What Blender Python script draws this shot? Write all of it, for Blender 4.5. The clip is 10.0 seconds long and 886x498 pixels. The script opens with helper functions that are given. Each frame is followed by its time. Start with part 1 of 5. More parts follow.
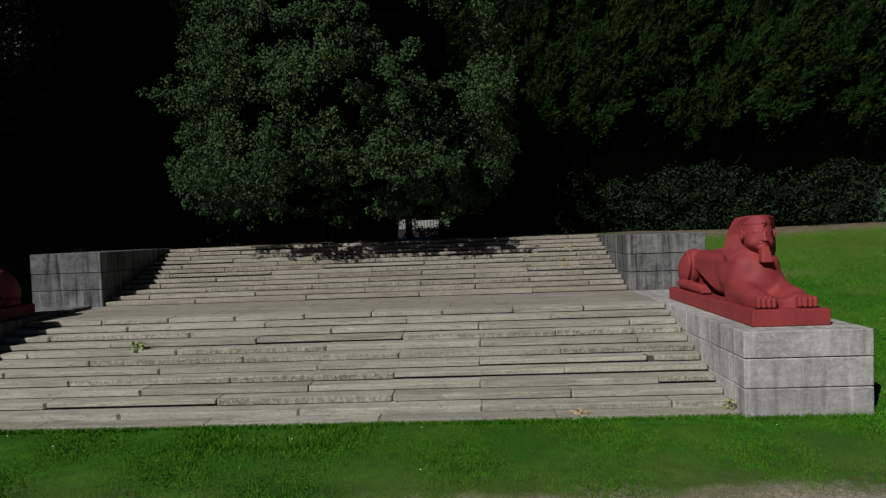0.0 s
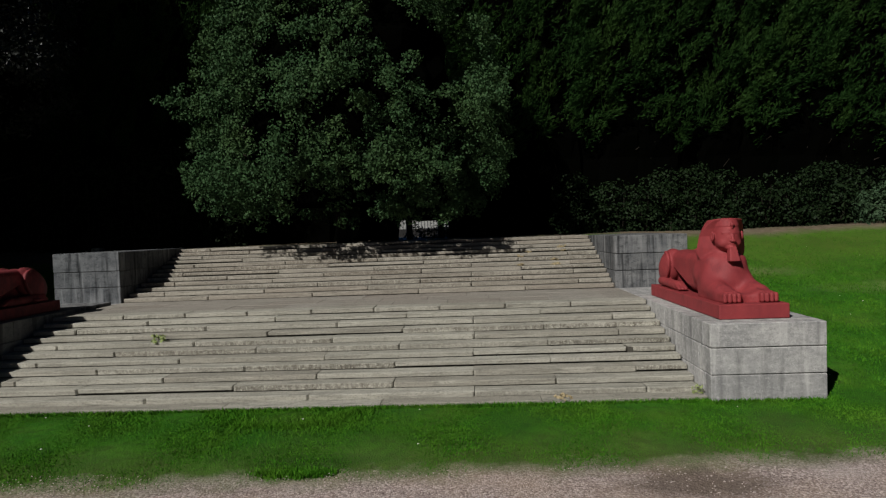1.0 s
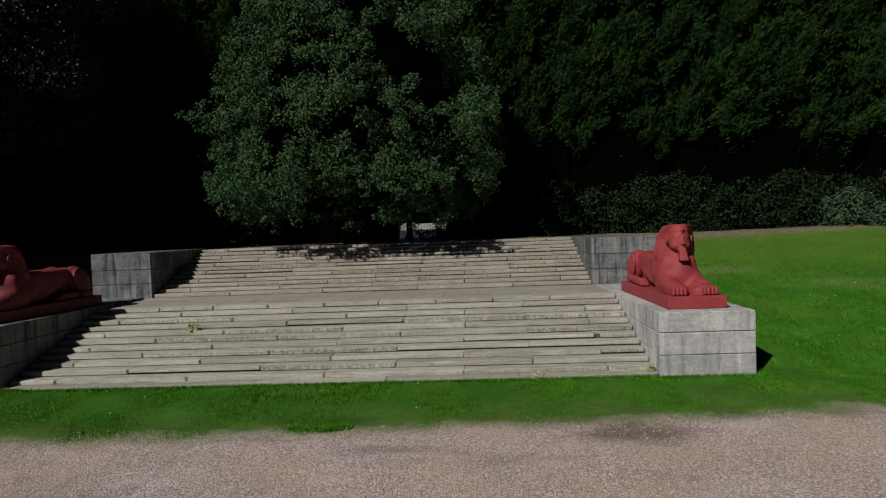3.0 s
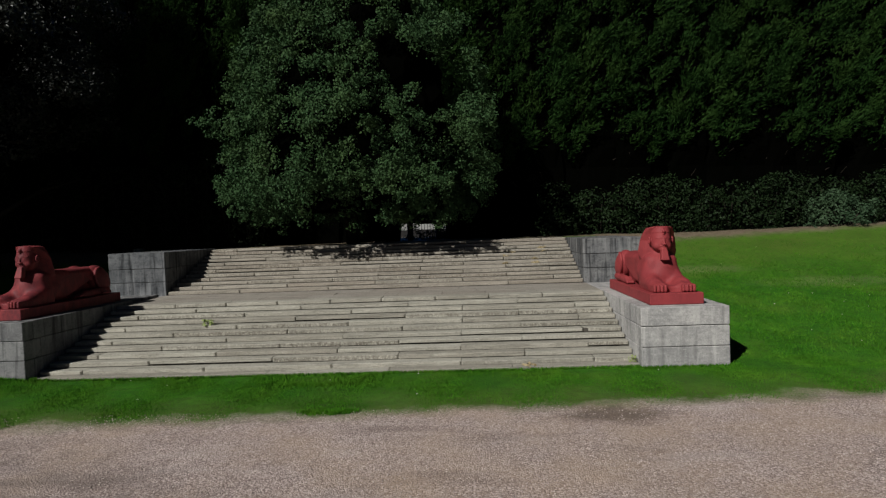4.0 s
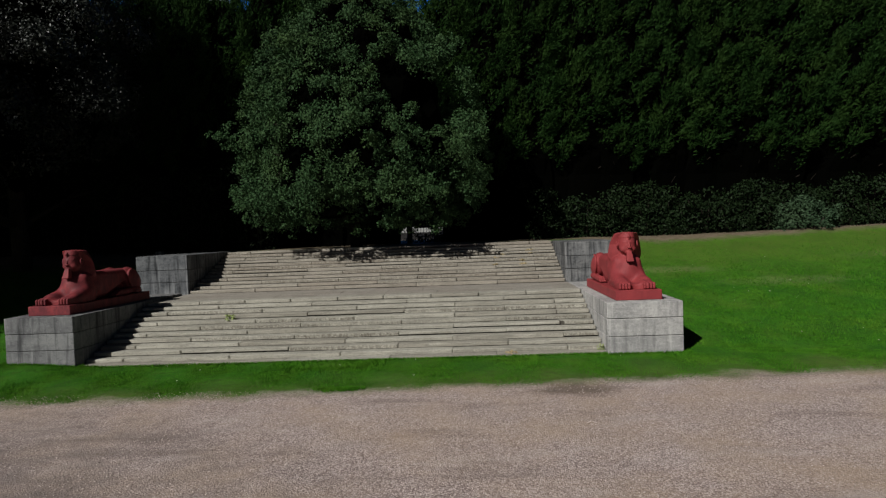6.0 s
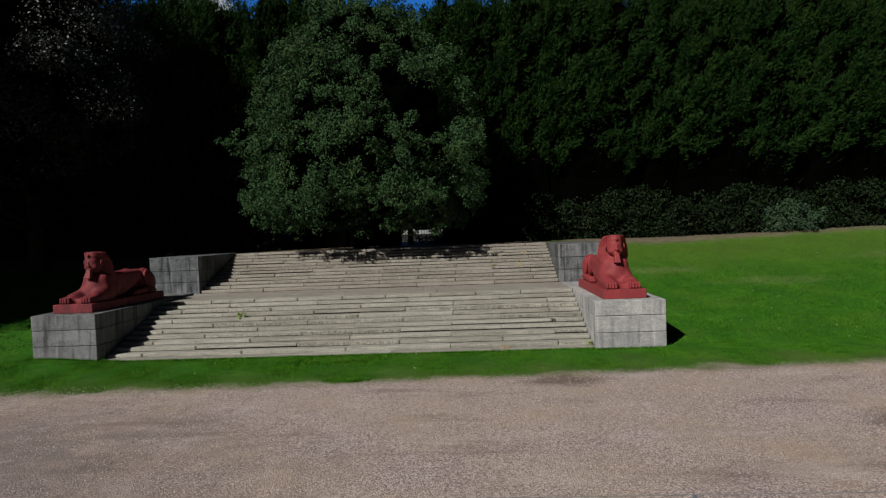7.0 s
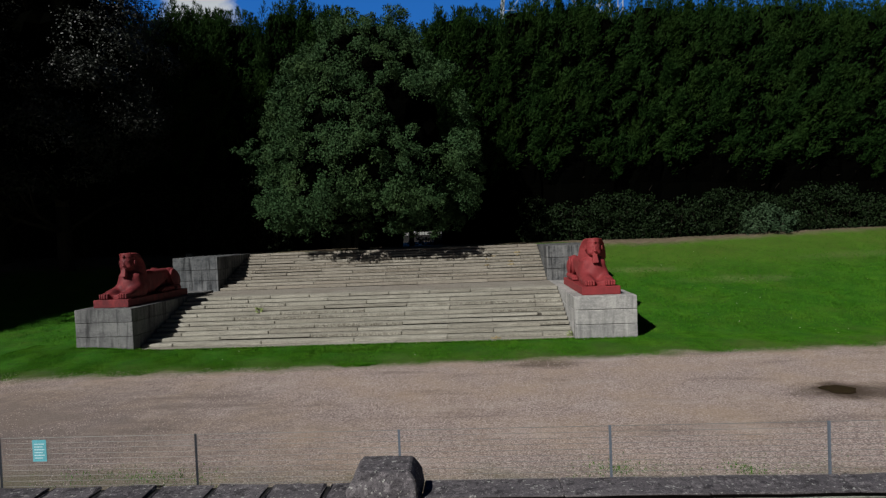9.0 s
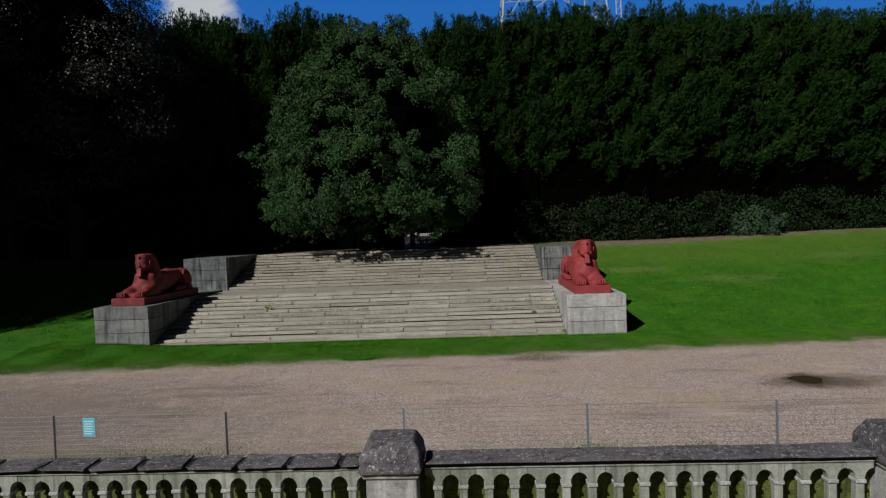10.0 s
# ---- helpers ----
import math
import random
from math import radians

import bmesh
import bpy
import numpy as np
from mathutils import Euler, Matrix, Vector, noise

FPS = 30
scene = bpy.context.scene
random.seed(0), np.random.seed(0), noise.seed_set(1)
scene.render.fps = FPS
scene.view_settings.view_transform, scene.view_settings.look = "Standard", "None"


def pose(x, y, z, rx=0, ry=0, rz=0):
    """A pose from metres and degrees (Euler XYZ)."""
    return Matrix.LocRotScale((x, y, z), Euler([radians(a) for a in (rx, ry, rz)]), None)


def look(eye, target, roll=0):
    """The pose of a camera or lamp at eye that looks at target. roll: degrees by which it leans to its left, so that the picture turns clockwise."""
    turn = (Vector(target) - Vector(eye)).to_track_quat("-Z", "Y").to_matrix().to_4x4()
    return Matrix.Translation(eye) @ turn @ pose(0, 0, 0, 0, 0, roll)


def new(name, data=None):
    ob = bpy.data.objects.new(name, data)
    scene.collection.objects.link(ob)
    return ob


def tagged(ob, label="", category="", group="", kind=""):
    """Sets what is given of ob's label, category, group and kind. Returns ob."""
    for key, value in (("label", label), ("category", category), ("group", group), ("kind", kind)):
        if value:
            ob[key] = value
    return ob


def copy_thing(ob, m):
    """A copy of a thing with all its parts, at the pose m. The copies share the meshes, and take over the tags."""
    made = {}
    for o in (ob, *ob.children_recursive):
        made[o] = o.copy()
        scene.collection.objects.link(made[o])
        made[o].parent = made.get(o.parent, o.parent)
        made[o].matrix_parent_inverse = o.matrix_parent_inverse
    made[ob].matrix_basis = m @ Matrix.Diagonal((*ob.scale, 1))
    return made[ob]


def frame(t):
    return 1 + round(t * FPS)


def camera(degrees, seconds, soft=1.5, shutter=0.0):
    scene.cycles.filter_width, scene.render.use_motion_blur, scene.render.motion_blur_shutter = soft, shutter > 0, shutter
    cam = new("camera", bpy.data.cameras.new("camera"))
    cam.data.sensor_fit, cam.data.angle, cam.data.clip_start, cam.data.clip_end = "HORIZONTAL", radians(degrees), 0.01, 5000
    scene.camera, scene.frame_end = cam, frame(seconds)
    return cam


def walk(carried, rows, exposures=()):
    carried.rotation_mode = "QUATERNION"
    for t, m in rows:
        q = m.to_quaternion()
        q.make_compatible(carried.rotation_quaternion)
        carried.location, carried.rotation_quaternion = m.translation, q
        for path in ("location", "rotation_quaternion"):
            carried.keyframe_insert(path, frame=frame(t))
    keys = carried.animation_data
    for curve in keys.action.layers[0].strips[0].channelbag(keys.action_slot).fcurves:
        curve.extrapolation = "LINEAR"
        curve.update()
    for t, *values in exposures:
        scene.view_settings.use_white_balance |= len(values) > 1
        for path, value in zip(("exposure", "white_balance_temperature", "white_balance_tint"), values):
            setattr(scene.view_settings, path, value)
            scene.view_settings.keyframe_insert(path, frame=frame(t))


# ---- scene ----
cam = camera(71.5, 10.0, soft=1.25)
PATH = [
    (0, (3.834, -12.146, 3.786), (3.737, -10.149, 3.73), -2.1),
    (0.5, (3.926, -12.825, 3.806), (3.827, -10.828, 3.75), -2.1),
    (1, (4.014, -13.451, 3.828), (3.913, -11.454, 3.771), -2.1),
    (1.5, (4.094, -14.12, 3.844), (3.993, -12.124, 3.788), -2.1),
    (2, (4.166, -14.78, 3.88), (4.065, -12.783, 3.823), -2.1),
    (2.5, (4.24, -15.457, 3.911), (4.139, -13.461, 3.854), -2.1),
    (4, (4.425, -17.487, 4.009), (4.322, -15.49, 3.949), -2.1),
    (4.5, (4.519, -18.154, 4.034), (4.415, -16.158, 3.976), -2.2),
    (5, (4.608, -18.844, 4.074), (4.504, -16.848, 4.017), -2.2),
    (5.5, (4.709, -19.548, 4.115), (4.605, -17.552, 4.058), -2.2),
    (7, (4.948, -21.689, 4.23), (4.841, -19.692, 4.177), -2.2),
    (7.5, (5.025, -22.356, 4.261), (4.916, -20.359, 4.208), -2.2),
    (8, (5.089, -23.078, 4.292), (4.979, -21.082, 4.239), -2.2),
    (8.5, (5.172, -23.78, 4.333), (5.062, -21.784, 4.28), -2.2),
    (9, (5.249, -24.511, 4.38), (5.139, -22.515, 4.326), -2.2),
    (9.5, (5.339, -25.209, 4.407), (5.227, -23.212, 4.353), -2.2),
    (10, (5.351, -25.918, 4.438), (5.24, -23.921, 4.386), -2.2),
]
walk(cam, [(t, look(eye, target, roll)) for t, eye, target, roll in PATH], exposures=[(0, -0.16), (1.5, -0.1), (3, -0.04), (7, -0.05), (10, -0.11)])

# ---- light ----
SUN_WAY = Vector((0.79, 1.1, -1.0)).normalized()
sun = new("sun", bpy.data.lights.new("sun", "SUN"))
sun.data.energy, sun.data.angle, sun.data.color = 4.9, radians(0.5), (1.0, 0.985, 0.935)
sun.matrix_world = look((-20, -30, 40), Vector((-20, -30, 40)) + SUN_WAY)

world = bpy.data.worlds.new("sky")
scene.world = world
world.use_nodes = True
wn, wl = world.node_tree.nodes, world.node_tree.links
sky = wn.new("ShaderNodeTexSky")
sky.sky_type, sky.sun_disc = "NISHITA", False
sky.sun_elevation, sky.sun_rotation = radians(36.9), radians(214)
sky.air_density, sky.dust_density, sky.ozone_density = 0.3, 0.0, 4.0
wl.new(sky.outputs["Color"], wn["Background"].inputs["Color"])
wn["Background"].inputs["Strength"].default_value = 0.0147


# ---- materials ----
def material(name, base, rough=0.8, spec=0.3):
    """A node material with its Principled node; the caller adds the variation."""
    m = bpy.data.materials.new(name)
    m.use_nodes = True
    b = m.node_tree.nodes["Principled BSDF"]
    b.inputs["Base Color"].default_value = (*base, 1)
    b.inputs["Roughness"].default_value = rough
    b.inputs["Specular IOR Level"].default_value = spec
    return m, m.node_tree.nodes, m.node_tree.links, b


def place(n, l, scale=(1, 1, 1)):
    g = n.new("ShaderNodeNewGeometry")
    mp = n.new("ShaderNodeMapping")
    mp.inputs["Scale"].default_value = scale
    l.new(g.outputs["Position"], mp.inputs["Vector"])
    return mp.outputs["Vector"]


def noise_tex(n, l, scale, detail=4, stretch=(1, 1, 1), rough=0.6):
    t = n.new("ShaderNodeTexNoise")
    t.inputs["Scale"].default_value, t.inputs["Detail"].default_value, t.inputs["Roughness"].default_value = scale, detail, rough
    l.new(place(n, l, stretch), t.inputs["Vector"])
    return t.outputs["Fac"]


def ramp(n, l, fac, low, high):
    r = n.new("ShaderNodeMapRange")
    r.inputs["From Min"].default_value, r.inputs["From Max"].default_value = low, high
    l.new(fac, r.inputs["Value"])
    return r.outputs["Result"]


def blend(n, l, fac, a, b, mode="MIX"):
    """a and b are colours or sockets."""
    x = n.new("ShaderNodeMix")
    x.data_type, x.blend_type = "RGBA", mode
    for key, v in (("A", a), ("B", b)):
        if isinstance(v, tuple):
            x.inputs[key].default_value = (*v, 1)
        else:
            l.new(v, x.inputs[key])
    if isinstance(fac, (int, float)):
        x.inputs["Factor"].default_value = fac
    else:
        l.new(fac, x.inputs["Factor"])
    return x.outputs["Result"]


def times(n, l, a, b):
    x = n.new("ShaderNodeMath")
    x.operation = "MULTIPLY"
    for i, v in enumerate((a, b)):
        if isinstance(v, (int, float)):
            x.inputs[i].default_value = v
        else:
            l.new(v, x.inputs[i])
    return x.outputs["Value"]


def relief(n, l, b, height, strength=0.4, distance=0.01):
    k = n.new("ShaderNodeBump")
    k.inputs["Strength"].default_value, k.inputs["Distance"].default_value = strength, distance
    l.new(height, k.inputs["Height"])
    l.new(k.outputs["Normal"], b.inputs["Normal"])


def stone_material(name, pale, dark, stain, streaks=0.0, speck=0.3, lichen=0.0, mottle=0.5, weathered=0.0, grain=1.0, run=6.0):
    m, n, l, b = material(name, pale, 0.88, 0.2)
    info = n.new("ShaderNodeObjectInfo")
    c = blend(n, l, ramp(n, l, noise_tex(n, l, 1.3, 5), 0.35, 0.68), pale, dark)
    c = blend(n, l, times(n, l, info.outputs["Random"], 0.55), c, stain)
    c = blend(n, l, times(n, l, ramp(n, l, noise_tex(n, l, 1.0, 6, (0.5, 2.2, 2.2)), 0.5, 0.7), 0.55), c, stain)
    c = blend(n, l, times(n, l, ramp(n, l, noise_tex(n, l, 6.5, 7, (0.7, 1, 1.4), 0.7), 0.53, 0.62), mottle), c, tuple(0.7 * v for v in stain))
    c = blend(n, l, times(n, l, ramp(n, l, noise_tex(n, l, 26, 6), 0.5, 0.72), speck), c, stain)
    c = blend(n, l, times(n, l, ramp(n, l, noise_tex(n, l, 11, 7, rough=0.75), 0.53, 0.6), 0.6 * grain), c, tuple(min(0.75, 1.4 * v) for v in pale))
    c = blend(n, l, times(n, l, ramp(n, l, noise_tex(n, l, 40, 4, rough=0.7), 0.55, 0.61), 0.7 * grain), c, tuple(0.6 * v for v in stain))
    if weathered:
        # patchy darker tone and fine pits on the faces turned to -Y
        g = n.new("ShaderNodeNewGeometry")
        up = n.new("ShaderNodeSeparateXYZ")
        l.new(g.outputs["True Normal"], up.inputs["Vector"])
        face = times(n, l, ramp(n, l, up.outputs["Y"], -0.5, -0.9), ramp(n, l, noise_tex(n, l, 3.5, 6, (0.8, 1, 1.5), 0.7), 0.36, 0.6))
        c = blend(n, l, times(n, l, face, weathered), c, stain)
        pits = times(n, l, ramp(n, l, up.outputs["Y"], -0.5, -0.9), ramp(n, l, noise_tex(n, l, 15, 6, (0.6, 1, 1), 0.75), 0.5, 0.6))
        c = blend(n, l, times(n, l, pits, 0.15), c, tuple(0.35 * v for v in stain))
    if streaks:
        s = times(n, l, ramp(n, l, noise_tex(n, l, 1.0, 5, (run, run, 0.35)), 0.5, 0.66), streaks)
        c = blend(n, l, s, c, tuple(0.4 * v for v in stain))
        s = times(n, l, ramp(n, l, noise_tex(n, l, 1.0, 4, (4.3, 4.3, 0.4)), 0.54, 0.68), streaks * 0.6)
        c = blend(n, l, s, c, tuple(min(0.8, 1.35 * v) for v in pale))
    if lichen:
        s = times(n, l, ramp(n, l, noise_tex(n, l, 16, 6), 0.6, 0.68), lichen)
        c = blend(n, l, s, c, (0.42, 0.42, 0.4))
    l.new(c, b.inputs["Base Color"])
    relief(n, l, b, noise_tex(n, l, 34, 8, rough=0.7), 0.8, 0.02)
    return m


def step_material(name, pale, shade, brown, speckle):
    """Worn step stone: long bedding streaks, fine grain, a few browner stones, lichen specks on some risers."""
    m, n, l, b = material(name, pale, 0.88, 0.2)
    info = n.new("ShaderNodeObjectInfo")
    other = n.new("ShaderNodeMath")
    other.operation = "PINGPONG"
    l.new(times(n, l, info.outputs["Random"], 7.3), other.inputs[0])
    other.inputs[1].default_value = 1.0
    third = n.new("ShaderNodeMath")
    third.operation = "PINGPONG"
    l.new(times(n, l, info.outputs["Random"], 17.9), third.inputs[0])
    third.inputs[1].default_value = 1.0
    c = blend(n, l, times(n, l, info.outputs["Random"], 0.5), pale, shade)
    c = blend(n, l, times(n, l, ramp(n, l, other.outputs["Value"], 0.5, 1.0), 0.5), c, brown)
    c = blend(n, l, times(n, l, ramp(n, l, noise_tex(n, l, 0.7, 5), 0.42, 0.66), 0.45), c, shade)
    c = blend(n, l, times(n, l, ramp(n, l, noise_tex(n, l, 1.4, 6, (0.4, 4, 7), 0.7), 0.48, 0.64), 0.62), c, tuple(0.55 * v for v in shade))
    c = blend(n, l, times(n, l, ramp(n, l, noise_tex(n, l, 2.1, 6, (0.5, 3, 5), 0.7), 0.54, 0.66), 0.45), c, tuple(min(0.75, 1.28 * v) for v in pale))
    c = blend(n, l, times(n, l, ramp(n, l, noise_tex(n, l, 30, 6, (0.6, 1, 1), 0.7), 0.5, 0.64), 0.5), c, tuple(0.42 * v for v in shade))
    c = blend(n, l, times(n, l, ramp(n, l, noise_tex(n, l, 9, 6, (0.35, 1, 1.6), 0.75), 0.55, 0.62), 0.5), c, tuple(0.45 * v for v in shade))
    c = blend(n, l, times(n, l, ramp(n, l, noise_tex(n, l, 55, 4), 0.56, 0.66), 0.35), c, tuple(min(0.8, 1.4 * v) for v in pale))
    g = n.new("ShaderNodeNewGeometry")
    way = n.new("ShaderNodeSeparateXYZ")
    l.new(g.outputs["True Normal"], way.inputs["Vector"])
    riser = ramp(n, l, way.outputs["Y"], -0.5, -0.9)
    # faces turned to -Y are blended a little browner than the treads
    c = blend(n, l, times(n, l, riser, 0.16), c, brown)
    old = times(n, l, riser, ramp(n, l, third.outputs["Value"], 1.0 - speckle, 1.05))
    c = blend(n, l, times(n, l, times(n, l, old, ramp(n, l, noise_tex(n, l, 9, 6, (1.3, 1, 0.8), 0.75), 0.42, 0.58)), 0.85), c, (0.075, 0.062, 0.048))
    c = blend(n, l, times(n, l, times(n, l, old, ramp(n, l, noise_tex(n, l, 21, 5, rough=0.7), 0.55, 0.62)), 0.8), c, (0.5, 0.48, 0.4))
    l.new(c, b.inputs["Base Color"])
    relief(n, l, b, noise_tex(n, l, 34, 8, (0.7, 1, 1), 0.7), 0.7, 0.018)
    return m


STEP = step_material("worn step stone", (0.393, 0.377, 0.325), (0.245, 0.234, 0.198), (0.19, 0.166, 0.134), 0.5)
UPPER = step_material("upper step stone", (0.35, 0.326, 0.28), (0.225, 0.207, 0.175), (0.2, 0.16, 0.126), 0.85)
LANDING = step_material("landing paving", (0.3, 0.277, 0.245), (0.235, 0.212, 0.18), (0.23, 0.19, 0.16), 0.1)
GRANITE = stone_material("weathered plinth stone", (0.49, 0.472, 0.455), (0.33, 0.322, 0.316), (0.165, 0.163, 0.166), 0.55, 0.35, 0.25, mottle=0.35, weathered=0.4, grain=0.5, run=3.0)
# left plinth: darker than GRANITE on the right
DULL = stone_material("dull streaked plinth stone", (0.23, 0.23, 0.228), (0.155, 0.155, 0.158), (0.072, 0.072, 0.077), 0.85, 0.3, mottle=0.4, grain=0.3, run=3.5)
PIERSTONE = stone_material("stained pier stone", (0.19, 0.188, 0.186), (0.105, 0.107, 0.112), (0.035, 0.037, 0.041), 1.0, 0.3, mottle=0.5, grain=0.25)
# left pier: darker than PIERSTONE on the right
DARKPIER = stone_material("darker streaked pier stone", (0.17, 0.173, 0.178), (0.08, 0.084, 0.09), (0.022, 0.025, 0.029), 1.0, 0.3, mottle=0.5, grain=0.25, run=4.0)
COPING = stone_material("dark lichened coping", (0.165, 0.15, 0.16), (0.1, 0.09, 0.1), (0.035, 0.032, 0.037), 0.0, 0.6, 0.85, mottle=0.85)
# near-black: the shade below the coping is put into this colour
BLACKSTONE = stone_material("near-black stone", (0.022, 0.021, 0.021), (0.015, 0.014, 0.014), (0.01, 0.01, 0.01))
ARCADE = stone_material("pale arcade stone", (0.34, 0.345, 0.32), (0.25, 0.26, 0.232), (0.12, 0.134, 0.096), 0.6, 0.25, mottle=0.2, grain=0.35, run=9.0)
CAPITAL = stone_material("paler capital stone", (0.42, 0.425, 0.415), (0.33, 0.335, 0.325), (0.17, 0.175, 0.16), 0.3, 0.3)
MOSS = stone_material("mossy retaining wall", (0.13, 0.15, 0.035), (0.05, 0.065, 0.016), (0.012, 0.012, 0.006), 0.5, 0.5)
CORE = stone_material("dark joint mortar", (0.09, 0.082, 0.07), (0.07, 0.062, 0.052), (0.045, 0.04, 0.032))
PALEWALL = stone_material("pale render", (0.36, 0.36, 0.35), (0.3, 0.3, 0.29), (0.14, 0.14, 0.135), 0.2, 0.1)


def red_paint(name, grime_shade):
    """Weathered red paint; the second value sets how far dirt and painted-in shade darken it."""
    m, n, l, b = material(name, (0.4, 0.07, 0.06), 0.65, 0.22)
    c = blend(n, l, ramp(n, l, noise_tex(n, l, 2.2, 5), 0.35, 0.7), (0.25, 0.036, 0.039), (0.185, 0.027, 0.031))
    s = times(n, l, ramp(n, l, noise_tex(n, l, 1.0, 5, (5, 5, 0.6)), 0.55, 0.75), 0.35)
    c = blend(n, l, s, c, (0.10, 0.016, 0.02))
    s = times(n, l, ramp(n, l, noise_tex(n, l, 17, 5), 0.58, 0.7), 0.25)
    c = blend(n, l, s, c, (0.29, 0.073, 0.07))
    s = times(n, l, ramp(n, l, noise_tex(n, l, 3.2, 7, (1, 1, 0.5), 0.75), 0.62 - 0.5 * grime_shade, 0.8 - 0.4 * grime_shade), 0.75)
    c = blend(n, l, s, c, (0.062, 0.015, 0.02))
    l.new(c, b.inputs["Base Color"])
    relief(n, l, b, noise_tex(n, l, 30, 6), 0.35, 0.012)
    return m


RED = red_paint("red paint", 0.12)
# left statue's copy of the red, darkened for dirt and its shaded flank
GRIME_AND_SHADE = red_paint("red paint darkened for grime and shade", 0.58)


def leaf_material(name, a, b_, c_, rough=0.55, spec=0.05, patchy=0.0):
    m, n, l, b = material(name, a, rough, spec)
    g = n.new("ShaderNodeNewGeometry")
    c = blend(n, l, g.outputs["Random Per Island"], a, b_)
    c = blend(n, l, times(n, l, ramp(n, l, noise_tex(n, l, 0.55, 3), 0.45, 0.72), 0.8), c, c_)
    if patchy:
        c = blend(n, l, times(n, l, ramp(n, l, noise_tex(n, l, 2.2, 5), 0.45, 0.62), patchy), c, tuple(0.42 * v for v in a))
        c = blend(n, l, times(n, l, ramp(n, l, noise_tex(n, l, 0.8, 5), 0.5, 0.66), 0.6 * patchy), c, tuple(0.6 * v for v in a))
    l.new(c, b.inputs["Base Color"])
    return m


LEAF = leaf_material("broad leaves", (0.016, 0.041, 0.015), (0.04, 0.077, 0.032), (0.043, 0.075, 0.025))
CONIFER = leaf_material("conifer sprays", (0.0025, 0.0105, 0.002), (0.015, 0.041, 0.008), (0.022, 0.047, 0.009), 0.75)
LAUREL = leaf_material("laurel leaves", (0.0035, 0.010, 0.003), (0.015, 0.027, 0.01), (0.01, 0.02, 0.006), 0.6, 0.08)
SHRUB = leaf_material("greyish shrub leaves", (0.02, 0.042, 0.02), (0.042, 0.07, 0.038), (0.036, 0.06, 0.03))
# undergrowth leaves taken down in colour to stand for deep shade
SHADELEAF = leaf_material("shade-darkened leaves", (0.006, 0.011, 0.005), (0.013, 0.02, 0.01), (0.011, 0.017, 0.007))
# tones from near-black to grey: shade and sun flecks painted into the leaves
GLINT = leaf_material("glossy leaves with painted glints", (0.003, 0.0045, 0.003), (0.024, 0.028, 0.022), (0.008, 0.01, 0.007), 0.45, 0.3)
# all but black: shade inside crowns and hedge put into the colour
INNER_SHADE = leaf_material("inner shade black", (0.0006, 0.0007, 0.0005), (0.001, 0.001, 0.0008), (0.0006, 0.0008, 0.0005), 1.0, 0.0)
BLADE = leaf_material("grass blades", (0.023, 0.11, 0.006), (0.068, 0.19, 0.012), (0.085, 0.18, 0.016), 0.7, 0.05, 0.5)
WEED = leaf_material("weed leaves", (0.17, 0.22, 0.07), (0.25, 0.29, 0.12), (0.2, 0.25, 0.09))
DRY = leaf_material("dry grass and leaves", (0.25, 0.2, 0.11), (0.32, 0.26, 0.16), (0.2, 0.155, 0.09))


def bark_material():
    m, n, l, b = material("bark", (0.09, 0.07, 0.05), 0.9, 0.2)
    f = noise_tex(n, l, 6, 6, (3, 3, 0.5))
    l.new(blend(n, l, ramp(n, l, f, 0.35, 0.7), (0.01, 0.008, 0.006), (0.032, 0.026, 0.019)), b.inputs["Base Color"])
    relief(n, l, b, f, 0.8, 0.03)
    return m


BARK = bark_material()


